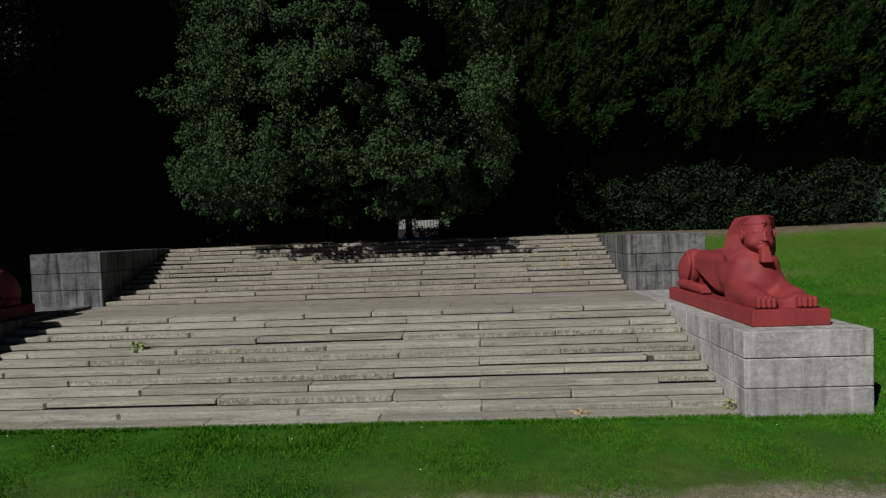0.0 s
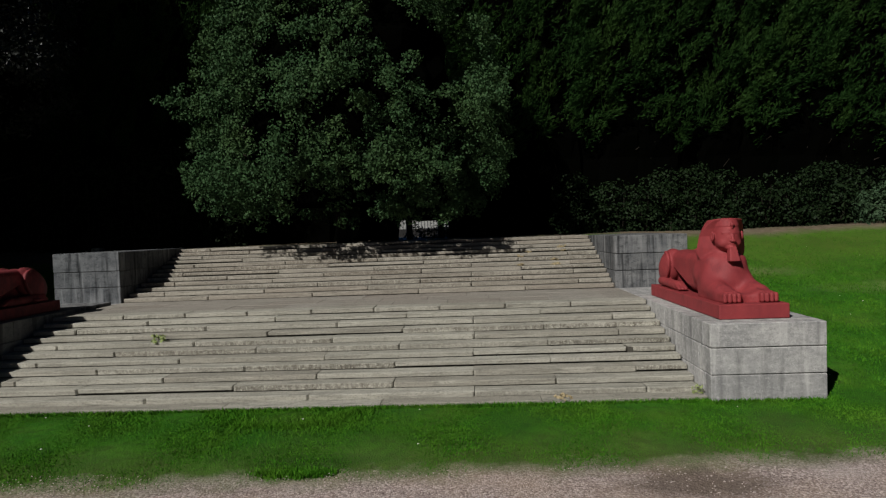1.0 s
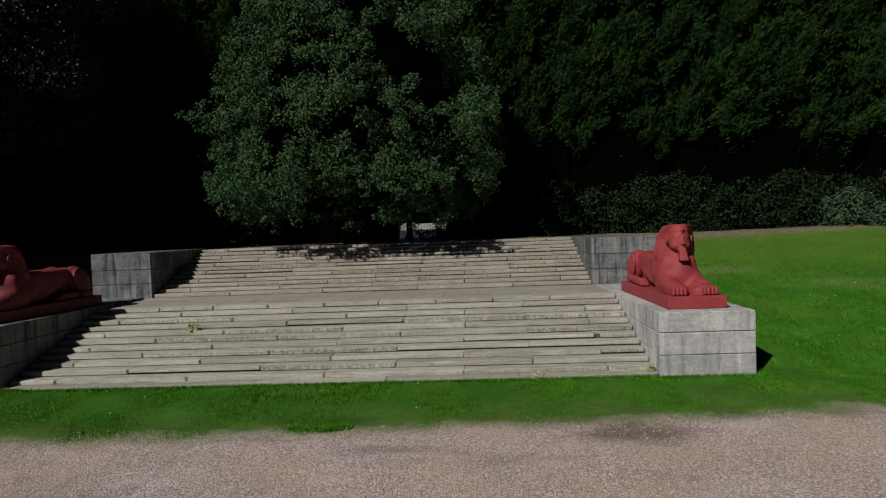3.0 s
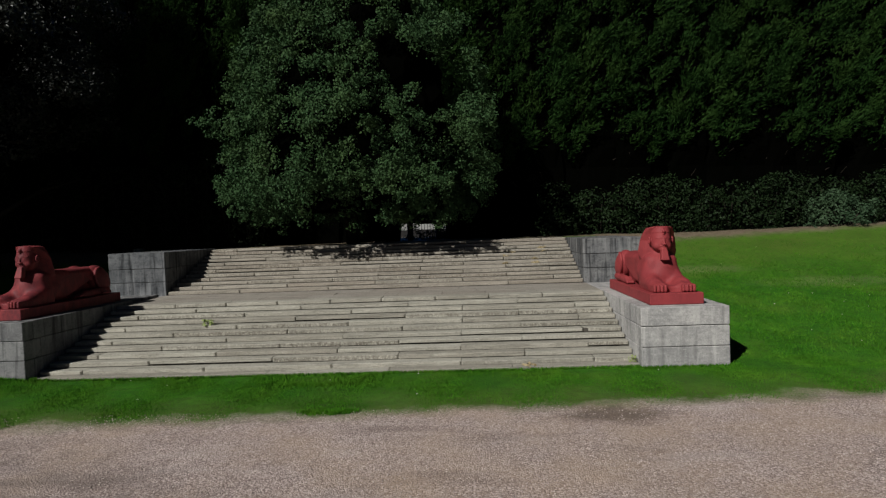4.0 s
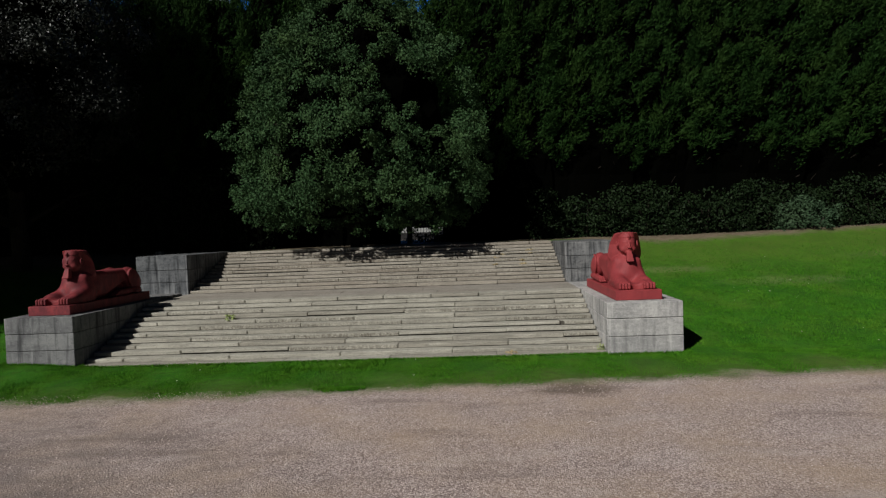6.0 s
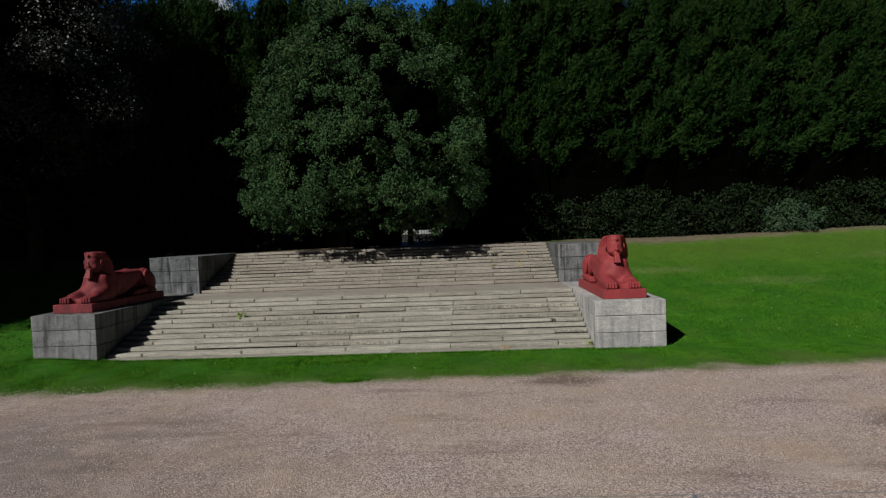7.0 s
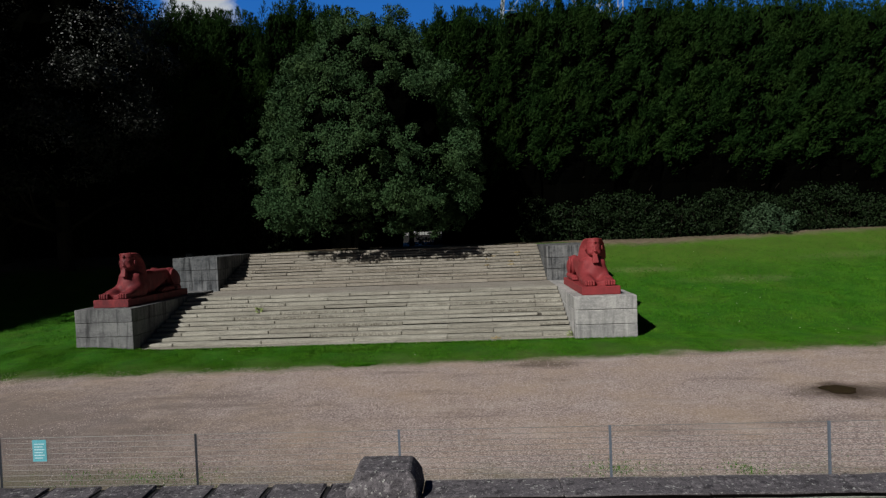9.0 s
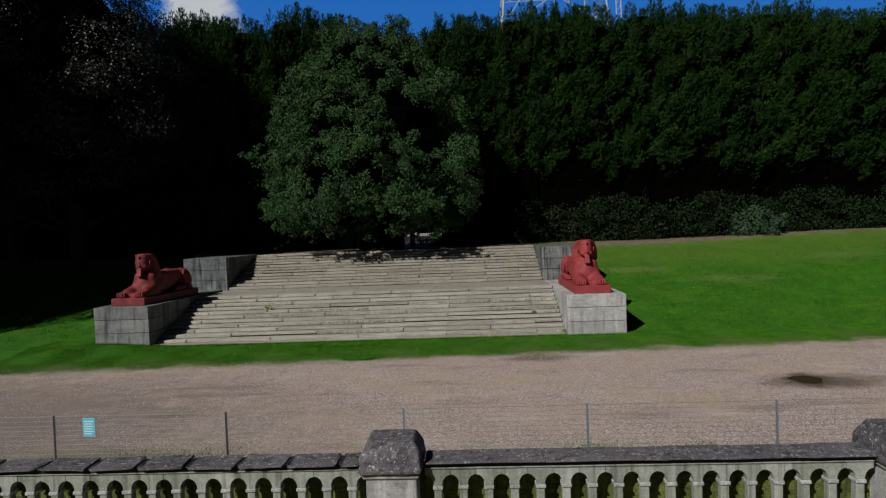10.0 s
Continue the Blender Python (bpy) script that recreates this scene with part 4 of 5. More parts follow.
def spray_mesh(seed, height, half_w, half_d, low):
    """A conifer of a tall hedge: long fronds that sweep outward, up and to one side, set with fine sprays."""
    rs = np.random.RandomState(seed)
    groups, each, spires, per, k = 58, 5, 63, 40, 2
    nb = groups * each
    zg = low + (height - 1.5 - low) * ((np.arange(groups) + rs.uniform(0, 1, groups)) / groups) ** 0.8
    ag = np.where(rs.uniform(0, 1, groups) < 0.8, rs.uniform(-math.pi, 0, groups), rs.uniform(0, math.pi, groups))
    zb = np.repeat(zg, each) + rs.normal(0, 0.3, nb)
    ub = np.clip((zb - low) / (height - low), 0, 1)
    rb = np.clip(np.minimum(1.0, (1.05 - ub) * 11), 0.3, 1) * np.repeat(rs.uniform(0.45, 1.12, groups), each)
    ab = np.repeat(ag, each) + rs.normal(0, 0.16, nb)
    cx, cy = np.cos(ab), np.sin(ab)
    bough = np.stack([np.sign(cx) * np.abs(cx) ** 0.75 * half_w * rb, np.sign(cy) * np.abs(cy) ** 0.3 * half_d * rb * np.clip(0.6 + 1.3 * ub, 0, 1), zb], 1)
    way = np.stack([cx * 0.25 + 0.6, cy * 0.5, 0.72 + 2.0 * ub ** 8], 1) + np.repeat(rs.normal(0, 0.2, (groups, 3)), each, 0) + rs.normal(0, 0.14, (nb, 3))
    # upright leading shoots along the top
    lead = np.stack([rs.uniform(-1, 1, spires) * half_w, rs.uniform(-1.7, 0.8, spires), height - 1.45 - 0.8 * rs.uniform(0, 1, spires) ** 1.3], 1)
    lead = np.repeat(lead[::3], 3, 0)[:spires]
    bough = np.concatenate([bough, lead])
    way = np.concatenate([way, np.array((0.05, 0.0, 1.0)) + rs.normal(0, 0.07, (spires, 3))])
    way /= np.linalg.norm(way, axis=1)[:, None]
    n = (nb + spires) * per
    reach = np.repeat(np.concatenate([rs.uniform(0.8, 1.5, nb), np.repeat(rs.uniform(1.2, 2.1, spires)[::3], 3)[:spires]]), per)
    wide = np.repeat(np.concatenate([np.full(nb, 0.15), np.full(spires, 0.25)]), per)
    t = rs.uniform(0, 1, n)
    axis = np.repeat(way, per, 0)
    spread = rs.normal(0, 1, (n, 3))
    spread -= axis * (spread * axis).sum(1)[:, None]
    base = np.repeat(bough, per, 0) + axis * (t * reach - 0.35)[:, None] + spread * (wide * (1 - t) ** 0.8 + 0.012)[:, None]
    out = axis * 1.5 + spread * 0.5 + rs.normal(0, 0.16, (n, 3))
    out /= np.linalg.norm(out, axis=1)[:, None]
    length = rs.uniform(0.14, 0.34, n)
    side = np.cross(out, rs.normal(0, 1, (n, 3)))
    side /= np.linalg.norm(side, axis=1)[:, None] + 1e-6
    lift = np.cross(side, out)
    verts = []
    for j in range(k):
        s0 = base + out * (length * j * 0.2)[:, None]
        sgn = (-1) ** j * (0.2 + 0.5 * rs.uniform(0, 1, n))
        tip = s0 + out * (length * 0.7)[:, None] + side * (sgn * length * 0.4)[:, None] + lift * (rs.normal(0, 0.16, n) * length)[:, None]
        b2 = s0 + side * (0.095 * length)[:, None] + lift * (0.06 * length)[:, None]
        b1 = s0 - side * (0.095 * length)[:, None]
        verts.append(np.stack([b1, b2, tip], 1))
    v = np.stack(verts, 1).reshape(-1, 3)
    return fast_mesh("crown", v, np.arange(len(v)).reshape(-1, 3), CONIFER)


# closed hull behind the sprays, coloured as the hedge's inner shade
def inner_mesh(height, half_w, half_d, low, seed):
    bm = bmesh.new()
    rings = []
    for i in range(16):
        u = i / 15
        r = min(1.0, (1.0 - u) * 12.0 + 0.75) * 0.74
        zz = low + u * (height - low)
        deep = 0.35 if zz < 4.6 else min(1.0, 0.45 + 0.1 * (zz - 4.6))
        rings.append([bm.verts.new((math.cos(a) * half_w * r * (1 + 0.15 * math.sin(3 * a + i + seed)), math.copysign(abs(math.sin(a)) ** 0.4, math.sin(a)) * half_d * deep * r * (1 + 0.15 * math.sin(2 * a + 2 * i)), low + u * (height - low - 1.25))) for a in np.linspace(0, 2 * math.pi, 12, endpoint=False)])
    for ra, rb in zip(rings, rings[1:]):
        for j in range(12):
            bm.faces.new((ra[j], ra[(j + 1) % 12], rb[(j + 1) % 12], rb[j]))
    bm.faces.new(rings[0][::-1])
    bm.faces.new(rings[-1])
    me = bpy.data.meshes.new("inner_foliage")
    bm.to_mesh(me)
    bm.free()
    me.materials.append(INNER_SHADE)
    return me


def conifers():
    rng = random.Random(8)
    kinds, heights = [], [16.9 + 0.3 * k for k in range(6)]
    crest = lambda u: 20.95 - 0.05 * max(0, u - 13) if u > 0 else min(21.8, 20.95 + 0.07 * -u)
    for k in range(6):
        h, low = heights[k], 4.9 + 0.35 * (k % 3)
        open_foot = k == 5
        root = empty("conifer", (0, 0, 0), "tall dark green conifer clipped into a high hedge", "conifer", "conifers in the high hedge")
        bm = bmesh.new()
        add_bar(bm, (0, 0, -0.2), (0.1, 0, h * 0.85), 0.2, 8, 0.05)
        for j in range(7):
            a = rng.uniform(0, 6.28)
            z = 1.9 + j * 0.45
            add_bar(bm, (0, 0, z), (math.cos(a) * 0.9, math.sin(a) * 1.2, z + 0.5), 0.05, 5, 0.02)
        part("trunk", bm, BARK, root)
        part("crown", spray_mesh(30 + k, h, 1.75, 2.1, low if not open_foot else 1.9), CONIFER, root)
        part("inner_foliage", inner_mesh(h, 1.75, 1.9, 1.3 if open_foot else -0.2, k), INNER_SHADE, root)
        kinds.append(root)
    used = set()
    x = -36.0
    n = 0
    while x < 56:
        k = 5 if -1.4 < x < 2.4 else n % 5
        m = pose(x, 22.3 + rng.uniform(-0.4, 0.4), 3.35 - 0.02 * max(0, x - 10), 0, 0, rng.uniform(-14, 14)) @ Matrix.Diagonal((1, 1, (crest(x) + rng.uniform(-0.25, 0.2) - 3.35 + 0.02 * max(0, x - 10)) / (heights[k] + 0.35), 1))
        if k not in used:
            kinds[k].matrix_basis = m
            used.add(k)
        else:
            copy_thing(kinds[k], m)
        x += 1.8 + rng.uniform(-0.25, 0.25)
        n += 1
    # one more behind, where the row stands open beside the broadleaf tree
    copy_thing(kinds[5], pose(2.7, 23.6, 3.35, 0, 0, 40))


conifers()


def shrub_row(name, x0, x1, y, z0, z1, depth, step, leaves, size, mat, seed, label, category):
    rs = np.random.RandomState(seed)
    lumps = []
    x = x0
    while x < x1:
        for z in np.arange(z0 + 0.4, z1, step * 0.8):
            top = z1 + 0.4 * math.sin(x * 0.9) + 0.3 * math.sin(x * 2.3)
            if z < top:
                lumps.append((np.array((x + rs.uniform(-0.3, 0.3), y + rs.uniform(-depth, depth) * 0.4, z + rs.uniform(-0.2, 0.2))), step * rs.uniform(0.6, 0.95), np.array((-0.1, -0.7, 0.5))))
        x += step * 0.85
    v = crown_mesh(name, rs, lumps, leaves, size, mat, (0, 0, 0))
    root = tagged(new(name), label, category)
    part("foliage", v, mat, root)
    xx = x0 + 0.5
    while xx < x1:
        bm = bmesh.new()
        add_bar(bm, (xx, y + 0.5, z0 - 0.3), (xx + 0.2, y + 0.4, z1 - 0.5), 0.06, 6, 0.02)
        add_bar(bm, (xx, y + 0.5, z0 + 0.4), (xx - 0.5, y + 0.2, z1 - 0.8), 0.04, 5, 0.015)
        part("stem", bm, BARK, root)
        xx += 1.3
    return root


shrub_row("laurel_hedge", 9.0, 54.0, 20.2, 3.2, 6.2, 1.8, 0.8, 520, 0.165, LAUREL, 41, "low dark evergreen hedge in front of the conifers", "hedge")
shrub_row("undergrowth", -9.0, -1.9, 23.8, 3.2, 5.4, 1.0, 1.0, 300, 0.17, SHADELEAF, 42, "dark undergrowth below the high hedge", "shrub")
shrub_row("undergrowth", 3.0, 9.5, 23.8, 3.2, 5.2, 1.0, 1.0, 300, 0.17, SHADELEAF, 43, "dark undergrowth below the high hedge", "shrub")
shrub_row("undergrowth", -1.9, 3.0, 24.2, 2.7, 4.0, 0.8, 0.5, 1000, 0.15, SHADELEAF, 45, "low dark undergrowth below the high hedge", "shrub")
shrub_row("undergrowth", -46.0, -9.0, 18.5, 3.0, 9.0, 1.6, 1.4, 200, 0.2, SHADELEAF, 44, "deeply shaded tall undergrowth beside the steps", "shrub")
rs = np.random.RandomState(46)
bush = empty("shrub", (25.1, 18.3, 3.0), "rounded grey-green shrub at the top of the grass bank", "shrub")
part("foliage", crown_mesh("foliage", rs, lumps_on(rs, 34, (0, 0, 1.1), (1.75, 1.1, 1.4), 0.3, 0.6, -0.5), 900, 0.15, SHRUB, None), SHRUB, bush)
for a in range(7):
    bm = bmesh.new()
    add_bar(bm, (0, 0, -0.1), (math.cos(a) * 1.1, math.sin(a) * 0.7, 1.4), 0.05, 5, 0.015)
    part("stem", bm, BARK, bush)

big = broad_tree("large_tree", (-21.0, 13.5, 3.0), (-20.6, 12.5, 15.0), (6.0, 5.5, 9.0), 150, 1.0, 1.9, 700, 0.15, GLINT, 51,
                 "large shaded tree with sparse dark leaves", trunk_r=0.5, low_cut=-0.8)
# further copies, most out of view, added to shade the left side
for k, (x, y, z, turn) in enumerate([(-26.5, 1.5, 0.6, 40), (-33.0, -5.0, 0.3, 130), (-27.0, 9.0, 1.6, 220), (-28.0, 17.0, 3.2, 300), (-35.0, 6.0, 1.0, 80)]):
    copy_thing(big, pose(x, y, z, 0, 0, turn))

# pale building with railings far behind the hedge
wall = part("garden_building", box_bm((-4.4, 48.0, 3.2), (2.2, 52.0, 5.15), 0.02), PALEWALL)
tagged(wall, "pale rendered building glimpsed between the trunks", "building")
rail = empty("railing", (0, 46.15, 3.3), "dark railing in front of the pale building", "railing")
for k in range(46):
    bm = bmesh.new()
    add_bar(bm, (-5.5 + 0.3 * k, 0, 0.87), (-5.5 + 0.3 * k, 0, 1.75), 0.03, 5)
    part("railing_bar", bm, DARKSTEEL, rail)
# near-black wall added to hide the building's pale foot
part("base_wall", box_bm((-6, -0.15, -0.3), (9, 0.15, 0.88), 0.02), BLACKSTONE, rail, "low dark base wall")

# lattice mast behind the hedge
mast = empty("lattice_mast", (22.0, 105.0, 3.0), "tall pale steel lattice mast far behind the hedge", "mast")
levels = [(0, 14.0), (14, 12.8), (28, 11.4), (40, 10.3), (46.6, 9.7), (60, 8.6), (72, 7.4), (84, 6.4), (95, 5.4)]
for (za, wa), (zb, wb) in zip(levels, levels[1:]):
    ca = [(-wa, -wa, za), (wa, -wa, za), (wa, wa, za), (-wa, wa, za)]
    cb = [(-wb, -wb, zb), (wb, -wb, zb), (wb, wb, zb), (-wb, wb, zb)]
    for k in range(4):
        bm = bmesh.new()
        add_bar(bm, ca[k], cb[k], 0.17, 6)
        part("leg", bm, WHITESTEEL, mast)
        k2 = (k + 1) % 4
        pa, pb, qa, qb = Vector(ca[k]), Vector(ca[k2]), Vector(cb[k]), Vector(cb[k2])
        mid = (qa + qb) / 2
        drop = Vector((0, 0, 0.9))
        bars = [(qa, qb, 0.1), (qa - drop, qb - drop, 0.08), (pa, mid, 0.1), (pb, mid, 0.1), ((pa + pb) / 2, mid, 0.06)]
        bars += [(qa.lerp(qb, j / 12), qa.lerp(qb, (j + 1) / 12) - drop, 0.05) for j in range(12)]
        bars += [(pa.lerp(qa, 0.5), (pa + mid) / 2, 0.06), (pb.lerp(qb, 0.5), (pb + mid) / 2, 0.06)]
        for p0, p1, r0 in bars:
            bm = bmesh.new()
            add_bar(bm, p0, p1, r0, 5)
            part("brace", bm, WHITESTEEL, mast)
pole = empty("aerial_pole", (36.5, 105.0, 3.0), "slim pale aerial pole far behind the hedge", "mast")
for dx in (-0.5, 0.5):
    bm = bmesh.new()
    add_bar(bm, (dx, 0, 0), (dx, 0, 58), 0.12, 6)
    part("tube", bm, WHITESTEEL, pole)
for k in range(12):
    bm = bmesh.new()
    add_bar(bm, (-0.5, 0, 40 + 1.5 * k), (0.5, 0, 41.5 + 1.5 * k), 0.05, 5)
    part("brace", bm, WHITESTEEL, pole)

# ---- balustrade ----
PIERS = [-11.99, -4.06, 3.87, 11.8, 19.73]
BAY = 0.417
FACE = -16.26
SPRING, CROWN, CORNICE = 0.44, 0.60, 0.70


def bay_stone():
    """A shaft with its impost and the two half arches that it carries; joints at the crowns."""
    bm = bmesh.new()
    half, arch = BAY / 2 - 0.003, 0.14
    pts = [(half, CORNICE), (half, CROWN)]
    for a in np.linspace(90, 0, 7)[1:]:
        pts.append((half + 0.003 - arch * math.cos(radians(a)), SPRING + (CROWN - SPRING) * math.sin(radians(a))))
    pts += [(half + 0.003 - arch, SPRING - 0.02)]
    outline = [(-x, z) for x, z in pts[::-1]] + pts
    a = [bm.verts.new((x, 0.0, z)) for x, z in outline]
    b = [bm.verts.new((x, 0.15, z)) for x, z in outline]
    bm.faces.new(a[::-1])
    bm.faces.new(b)
    for i in range(len(a)):
        j = (i + 1) % len(a)
        bm.faces.new((a[i], a[j], b[j], b[i]))
    add_box(bm, (-0.064, 0.0, -0.3), (0.064, 0.15, SPRING + 0.0), 0.01)
    bmesh.ops.recalc_face_normals(bm, faces=bm.faces)
    me = bpy.data.meshes.new("arcade_stone")
    bm.to_mesh(me)
    bm.free()
    me.materials.append(ARCADE)
    return me


def roughen(bm, cuts, amount, scale, seed):
    """Worn, pitted stone: subdivided and pushed about."""
    bmesh.ops.subdivide_edges(bm, edges=list(bm.edges), cuts=cuts, use_grid_fill=True)
    bm.normal_update()
    for v in bm.verts:
        q = v.co * scale + Vector((seed * 3.1, seed * 1.7, seed))
        v.co += v.normal * amount * (noise.noise(q) + 0.5 * noise.noise(q * 2.7))
    return bm


balustrade = part("balustrade", box_bm((-14, FACE - 0.1, -0.75), (22, FACE + 0.36, -0.3), 0.02), ARCADE)
tagged(balustrade, "weathered stone arcaded balustrade with dark broken coping", "balustrade", kind="structure")
stone = bay_stone()
capital = bpy.data.meshes.new("capital")
bm = box_bm((-0.083, -0.028, SPRING - 0.07), (0.083, 0.178, SPRING - 0.012), 0.01)
bm.to_mesh(capital)
bm.free()
capital.materials.append(CAPITAL)
rng = random.Random(17)
for pa, pb in zip(PIERS, PIERS[1:]):
    a, b = (pa + 0.52, pb - 0.52) if pa > 0 else (pa + 0.45, pb - 0.45)
    n = round((b - a) / BAY)
    w = (b - a) / n
    for k in range(n):
        ob = part("arcade_stone", stone, ARCADE, balustrade)
        ob.location = (a + (k + 0.5) * w, FACE + rng.uniform(-0.006, 0.006), rng.uniform(-0.004, 0.004))
        ob.scale = (w / BAY, 1, 1)
        part("capital", capital, CAPITAL, ob)
    # cornice bed and coping stones, two bays each
    part("cornice", box_bm((a, FACE - 0.03, CORNICE + 0.003), (b, FACE + 0.33, CORNICE + 0.025), 0.006), ARCADE, balustrade)
    # recessed course, coloured as the shade that the coping throws on it
    part("drip_course", box_bm((a, FACE - 0.02, CORNICE + 0.028), (b, FACE + 0.35, CORNICE + 0.118), 0.008), BLACKSTONE, balustrade, "drip course coloured near-black for shade")
    left = pb < 5
    xa = a
    while xa < b - 0.05:
        xb = min(b, xa + (2 * w if left else 1.9))
        if b - xb < 0.3:
            xb = b
        g = rng.uniform(0.012, 0.045) if left else 0.004
        bm = box_bm((xa + g, FACE - 0.12, CORNICE + 0.12), (xb - g, FACE + 0.39, CORNICE + 0.165), 0.018)
        lean = rng.uniform(-0.006, 0.006) if left else 0
        for v in bm.verts:
            top = v.co.z > CORNICE + 0.14
            if top:
                v.co.z += lean * (1 if v.co.x > (xa + xb) / 2 else -1) - 0.03 * (v.co.y < FACE)
            if left and top:
                # chipped corners at the joints
                if v.co.x > xb - 0.12:
                    v.co.x -= rng.uniform(0.0, 0.045)
                    v.co.z -= rng.uniform(0.0, 0.035)
                if v.co.x < xa + 0.12:
                    v.co.x += rng.uniform(0.0, 0.05)
                    v.co.z -= rng.uniform(0.0, 0.03)
        part("coping_stone", roughen(bm, 3, 0.014, 6, rng.random() * 50), COPING, balustrade)
        xa = xb
for k, px in enumerate(PIERS):
    root = empty("balustrade_pier", (px, FACE, -0.75), "square stone balustrade pier with a dark chamfered cap", "pier", "piers of the balustrade")
    part("shaft", roughen(box_bm((-0.4, -0.16, 0), (0.4, 0.5, 1.36), 0.015), 3, 0.008, 5, px), GRANITE, root)
    part("moulding", roughen(box_bm((-0.45, -0.21, 1.363), (0.45, 0.55, 1.44), 0.025), 2, 0.006, 5, px), ARCADE, root, "pale weathered moulding")
    bm = bmesh.new()
    ring = []
    for z, gx in ((1.445, 0.44), (1.46, 0.495), (1.545, 0.51), (1.565, 0.485), (1.73, 0.475), (1.87, 0.415), (1.95, 0.35)):
        jit = [rng.uniform(-0.018, 0.018) for _ in range(4)]
        ring.append([bm.verts.new((sx * gx + jit[i], 0.17 + sy * (gx - 0.06) + jit[(i + 1) % 4], z + jit[(i + 2) % 4] * 0.5)) for i, (sx, sy) in enumerate(((-1, -1), (1, -1), (1, 1), (-1, 1)))])
    for ra, rb in zip(ring, ring[1:]):
        for i in range(4):
            bm.faces.new((ra[i], ra[(i + 1) % 4], rb[(i + 1) % 4], rb[i]))
    bm.faces.new(ring[0][::-1])
    bm.faces.new(ring[-1])
    bmesh.ops.bevel(bm, geom=list(bm.edges), offset=0.02, segments=1, affect="EDGES")
    part("cap", roughen(bm, 3, 0.013, 6, px), COPING, root, "dark weathered chamfered cap")

moss = part("retaining_wall", box_bm((-14, WALL_Y - 0.006, -0.75), (22, WALL_Y + 0.055, 0.69), 0.01), MOSS)
tagged(moss, "mossy retaining wall seen through the arches", "wall", kind="structure")

# ---- wire fence ----
fence = empty("wire_fence", (0.7, -15.1, -0.1), "wire mesh fence on thin steel posts along the gravel", "fence")
FX = [0.707 + 3.235 * k for k in range(-4, 6)]
for k, fx in enumerate(FX):
    bm = bmesh.new()
    w = 0.018
    add_box(bm, (fx - 0.707 - w, -0.004, -0.1), (fx - 0.707 + w, 0.004, 1.45))
    add_box(bm, (fx - 0.707 - w, 0.004, -0.1), (fx - 0.707 - w + 0.008, 0.022, 1.45))
    part("post", bm, STEEL if k >= 5 else DARKSTEEL, fence, "grey galvanised post" if k >= 5 else "dark painted post")
for k, (xa, xb) in enumerate(zip(FX, FX[1:])):
    bm = bmesh.new()
    for j in range(15):
        z = 0.19 + j * 0.088
        add_bar(bm, (xa - 0.707, 0.055, z), (xb - 0.707, 0.055, z), 0.0034 if j < 14 else 0.005, 4)
    for j in range(int((xb - xa) / 0.2)):
        add_bar(bm, (xa - 0.707 + 0.2 * j, 0.055, 0.19), (xa - 0.707 + 0.2 * j, 0.055, 1.42), 0.0012, 3)
    part("wire_mesh", bm, WIRE, fence)
notice = part("notice", box_bm((-0.115, -0.003, -0.175), (0.115, 0.003, 0.175)), CYAN)
notice.location = (-1.89, -15.075, 1.12)
tagged(notice, "small cyan notice sheet tied to the wire fence", "notice")
for k in range(6):
    part("text_bar", box_bm((-0.085, -0.006, 0.1 - 0.045 * k), (0.085 - 0.03 * (k % 2), -0.0035, 0.115 - 0.045 * k)), PALEBAR, notice)


# ---- small growth ----
rock = part("stone_block", rough_block(random.Random(2), (-0.22, -0.2, -0.3), (0.22, 0.2, 0.35), 0.03, 0.02), PIERSTONE)
rock.location = (-12.74, 13.2, 3.3)
tagged(rock, "small grey stone block in the shade", "stone")


def tuft(name, at, count, size, height, mat, seed, label, category):
    rs = np.random.RandomState(seed)
    a, r = rs.uniform(0, 6.283, count), rs.uniform(0.0, 1.0, count) ** 0.6 * size
    pts = np.stack([np.cos(a) * r, np.sin(a) * r, rs.uniform(0.02, 1, count) * height], 1)
    v, f = leaf_cloud(rs, pts, np.tile((0, -0.4, 0.8), (count, 1)), size * 0.5, 0.7)
    ob = new(name, fast_mesh(name, v, f, mat))
    ob.location = at
    return tagged(ob, label, category)


tuft("weed_plant", (-4.85, FOOT + 6.35 * TREAD, 7 * RISE), 60, 0.2, 0.2, WEED, 61, "pale green weed growing from a step joint", "plant")
tuft("weed_plant", (8.85, 0.35, 0.02), 50, 0.12, 0.22, WEED, 62, "small yellow-green weed at the foot of the plinth", "plant")
tuft("dead_leaves", (5.9, 0.3, 0.02), 45, 0.2, 0.03, DRY, 63, "small heap of dry leaves on the bottom kerb", "leaves")
rng = random.Random(64)
for k in range(9):
    j = rng.randrange(3, 9)
    tuft("dry_grass", (rng.uniform(5.6, 7.8), LAND_END + (j + 0.85) * TREAD, LAND_Z + (j + 1) * RISE2), 26, rng.uniform(0.12, 0.2), 0.09, DRY, 90 + k, "yellowed dry grass growing from the upper step joints", "grass")


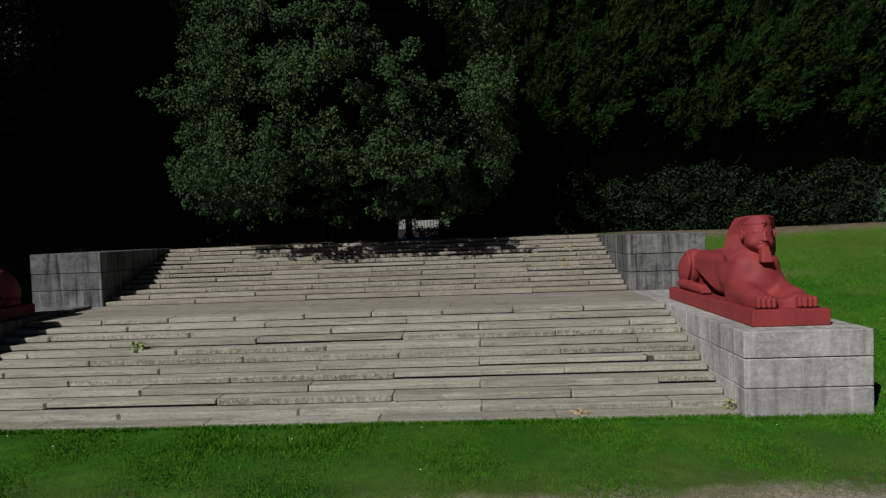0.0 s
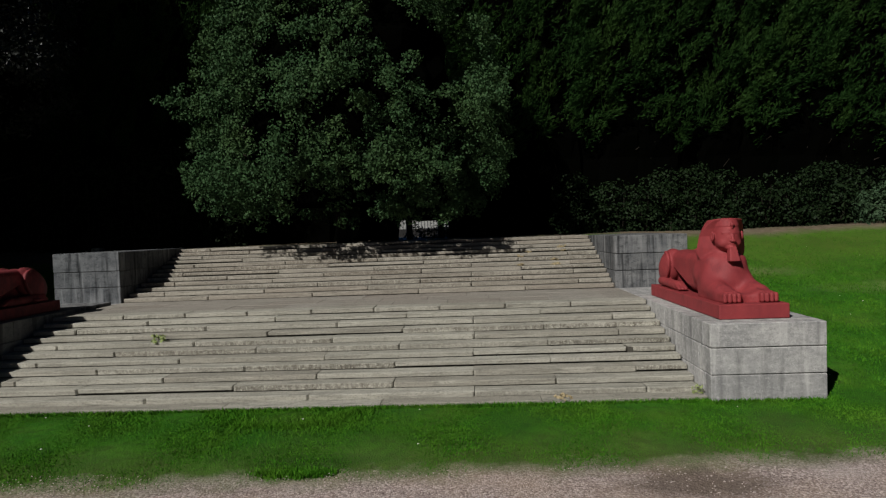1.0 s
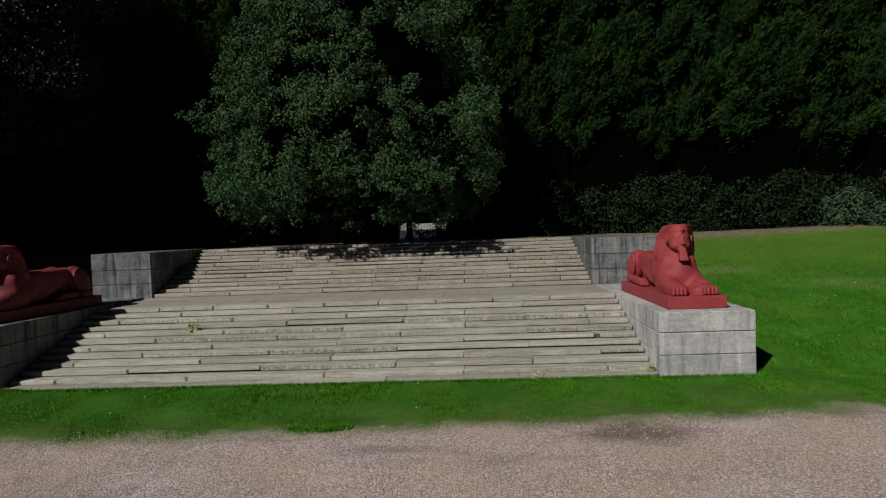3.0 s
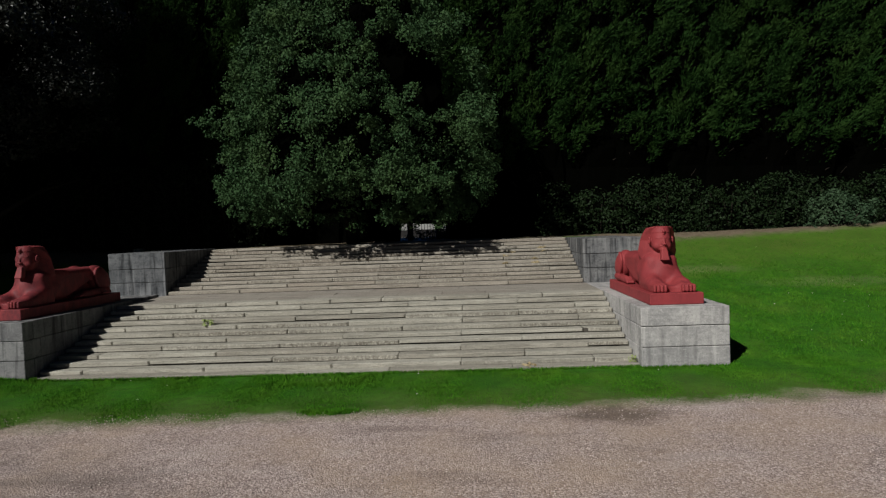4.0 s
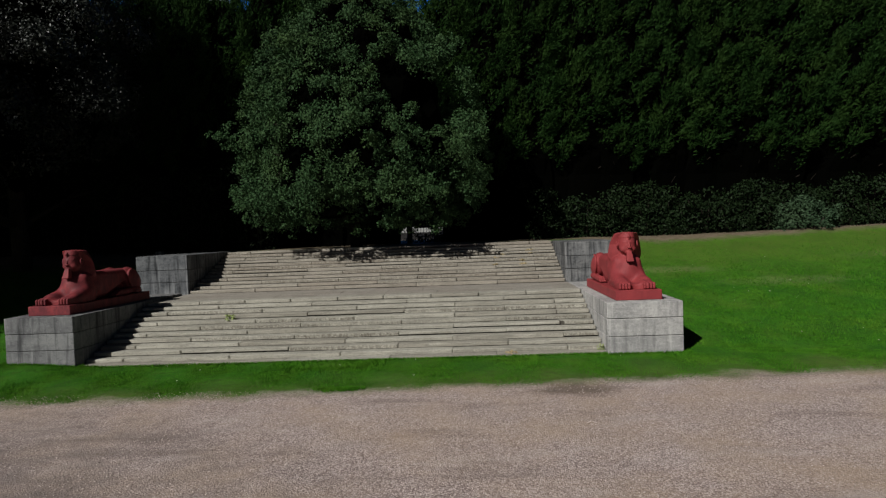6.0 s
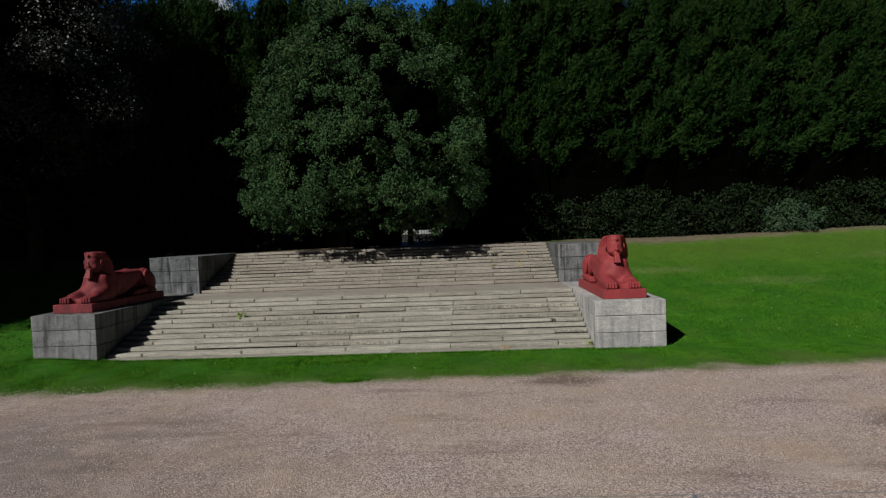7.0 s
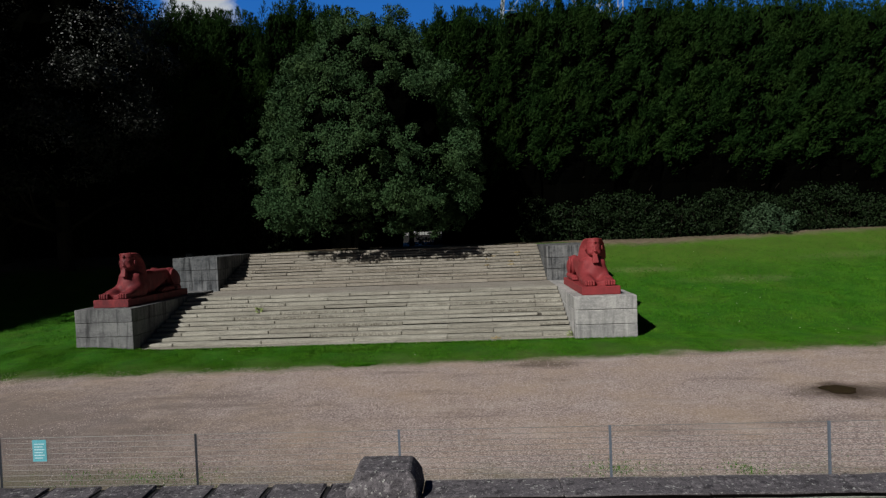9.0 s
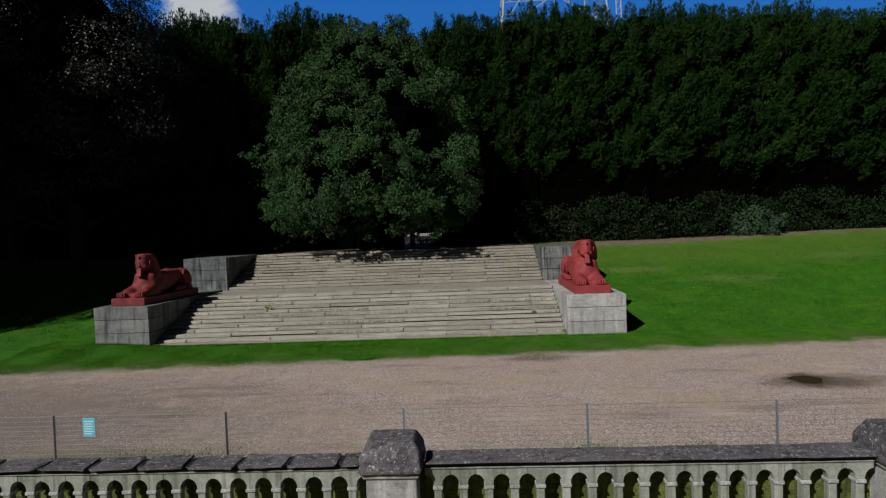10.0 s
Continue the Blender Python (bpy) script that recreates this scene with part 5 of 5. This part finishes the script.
# ---- grass and loose gravel ----
def scatter_blades(name, count, x0, x1, y0, y1, h0, h1, seed, label, keep):
    rs = np.random.RandomState(seed)
    x, y = rs.uniform(x0, x1, count), rs.uniform(y0, y1, count)
    ok = keep(x, y, rs)
    x, y = x[ok], y[ok]
    n = len(x)
    z = ground_height(x, y) - 0.01
    a, h = rs.uniform(0, 6.283, n), rs.uniform(h0, h1, n)
    lean = rs.normal(0, 0.5, (n, 2)) * h[:, None]
    w = 0.006 + 0.10 * h
    p = np.stack([x, y, z], 1)
    sd = np.stack([np.cos(a) * w, np.sin(a) * w, 0 * a], 1)
    tip = p + np.stack([lean[:, 0], lean[:, 1], h], 1)
    v = np.stack([p - sd, p + sd, tip], 1).reshape(-1, 3)
    ob = new(name, fast_mesh(name, v, np.arange(3 * n).reshape(-1, 3), BLADE))
    tagged(ob, label, "grass", kind="stuff")


def off_stone(x, y, rs):
    stone_ = (np.abs(x) < 9.03) & (y > FOOT - 0.4) | (np.abs(x) < 11.47) & (np.abs(x) > 8.9) & (y > -0.01) | (np.abs(x) < 11.5) & (y > 5)
    edge = y > -3.95 + 0.065 * x + rs.exponential(0.75, len(x))
    return ~stone_ & edge


scatter_blades("lawn_grass", 420000, -14, 22, -4.9, 1.0, 0.018, 0.048, 71, "short mown green lawn grass", off_stone)
bank = lambda x, y, rs: off_stone(x, y, rs) & (y < 10.0 + rs.exponential(3.0, len(x)))
scatter_blades("bank_grass", 180000, 11.4, 34, 1.0, 17.0, 0.03, 0.09, 72, "short green grass on the bank", bank)
scatter_blades("bank_grass", 30000, -26, -11.4, 1.0, 16, 0.03, 0.1, 73, "shaded green grass beside the plinth", off_stone)
foot = lambda x, y, rs: (np.abs(x) < 9.0) & (y < FOOT - 0.36 + 0.07 * np.sin(x * 1.7) * np.sin(x * 0.6)) & (y > FOOT - 0.62) | (np.abs(x) > 8.98) & (np.abs(x) < 11.7) & (y > -0.16) & ((y < 0) | (np.abs(x) > 11.47))
scatter_blades("long_grass", 60000, -12, 12, -0.3, 0.8, 0.04, 0.11, 74, "longer grass along the foot of the stonework", foot)


def tufts_at_fence(x, y, rs):
    near = np.min([np.hypot((x - cx) / w, (y + 13.2) / 0.45) for cx, w in ((-1.6, 1.5), (7.8, 0.7), (10.0, 0.4), (10.9, 0.6), (14.2, 0.6), (-7.0, 1.2))], 0)
    return near < rs.exponential(0.45, len(x))


scatter_blades("rough_grass", 90000, -12, 17, -14.4, -12.2, 0.015, 0.055, 75, "rough grass tufts in the gravel near the fence", tufts_at_fence)


RUT = [(-1.75, -0.28), (-0.86, -1.1), (0.12, -1.25), (0.77, -1.03), (1.3, -0.15)]


def along_rut(x, y, rs):
    """Longer grass left by the mower round an old rut, and a tuft at the edge of the path."""
    near = np.full(len(x), 9.0)
    for (xa, ya), (xb, yb) in zip(RUT, RUT[1:]):
        h = np.clip(((x - xa) * (xb - xa) + (y - ya) * (yb - ya)) / ((xb - xa) ** 2 + (yb - ya) ** 2), 0, 1)
        near = np.minimum(near, np.hypot(x - xa - h * (xb - xa), y - ya - h * (yb - ya)))
    tuft_ = np.hypot((x - 0.9) / 0.75, (y + 3.5) / 0.22)
    return (near < rs.exponential(0.16, len(x))) | (tuft_ < rs.uniform(0.4, 1.1, len(x)))


scatter_blades("long_grass", 70000, -2.1, 1.8, -3.9, 0.1, 0.05, 0.1, 76, "longer dark grass along an old rut in the lawn", along_rut)


def pebbles(count, seed):
    rs = np.random.RandomState(seed)
    x, y = rs.uniform(-13, 20, count), rs.uniform(-15.0, -3.4, count)
    dry = ((x - 14.9) / 1.9) ** 2 + (y + 8.3) ** 2 > rs.uniform(0.5, 1.2, count)
    x, y = x[dry], y[dry]
    count = len(x)
    z = ground_height(x, y) + 0.003
    s = rs.uniform(0.007, 0.02, count)
    octa = np.array([(1, 0, 0), (0, 1, 0), (-1, 0, 0), (0, -1, 0), (0, 0, 0.7), (0, 0, -0.7)])
    v = np.stack([x, y, z], 1)[:, None] + octa[None] * s[:, None, None] * rs.uniform(0.7, 1.3, (count, 6, 1))
    tri = np.array([(0, 1, 4), (1, 2, 4), (2, 3, 4), (3, 0, 4), (1, 0, 5), (2, 1, 5), (3, 2, 5), (0, 3, 5)])
    f = (np.arange(count)[:, None, None] * 6 + tri).reshape(-1, 3)
    m, n, l, b = material("loose pebbles", (0.4, 0.33, 0.28), 0.85, 0.25)
    g = n.new("ShaderNodeNewGeometry")
    l.new(blend(n, l, g.outputs["Random Per Island"], (0.2, 0.155, 0.14), (0.52, 0.44, 0.405)), b.inputs["Base Color"])
    ob = new("loose_gravel", fast_mesh("loose_gravel", v.reshape(-1, 3), f, m))
    tagged(ob, "loose buff and pinkish gravel pebbles on the path", "gravel", kind="stuff")


pebbles(32000, 81)


def daisies(count, seed):
    rs = np.random.RandomState(seed)
    x, y = rs.uniform(-9, 30, count), rs.uniform(-3.0, 15.0, count)
    ok = off_stone(x, y, rs) & (np.sin(x * 0.8) + np.cos(y * 0.9 + x) + rs.normal(0, 0.7, count) > 0.6)
    x, y = x[ok], y[ok]
    n = len(x)
    p = np.stack([x, y, ground_height(x, y) + rs.uniform(0.06, 0.1, n)], 1)
    s = rs.uniform(0.012, 0.024, n)[:, None]
    ring = [p + np.stack([np.cos(a) * s[:, 0], np.sin(a) * s[:, 0], (0.006 if k % 2 else -0.004) + 0 * s[:, 0]], 1) for k, a in enumerate(np.linspace(0, 2 * math.pi, 6, endpoint=False))]
    v = np.stack(ring + [p + np.array([0, 0, 0.012])], 1).reshape(-1, 3)
    tri = np.array([(k, (k + 1) % 6, 6) for k in range(6)])
    f = (np.arange(n)[:, None, None] * 7 + tri).reshape(-1, 3)
    m, nd, l, b = material("daisy petals", (0.75, 0.75, 0.7), 0.7, 0.2)
    ob = new("daisies", fast_mesh("daisies", v, f, m))
    tagged(ob, "scattered small white daisies in the grass", "flowers", kind="stuff")


daisies(300, 83)
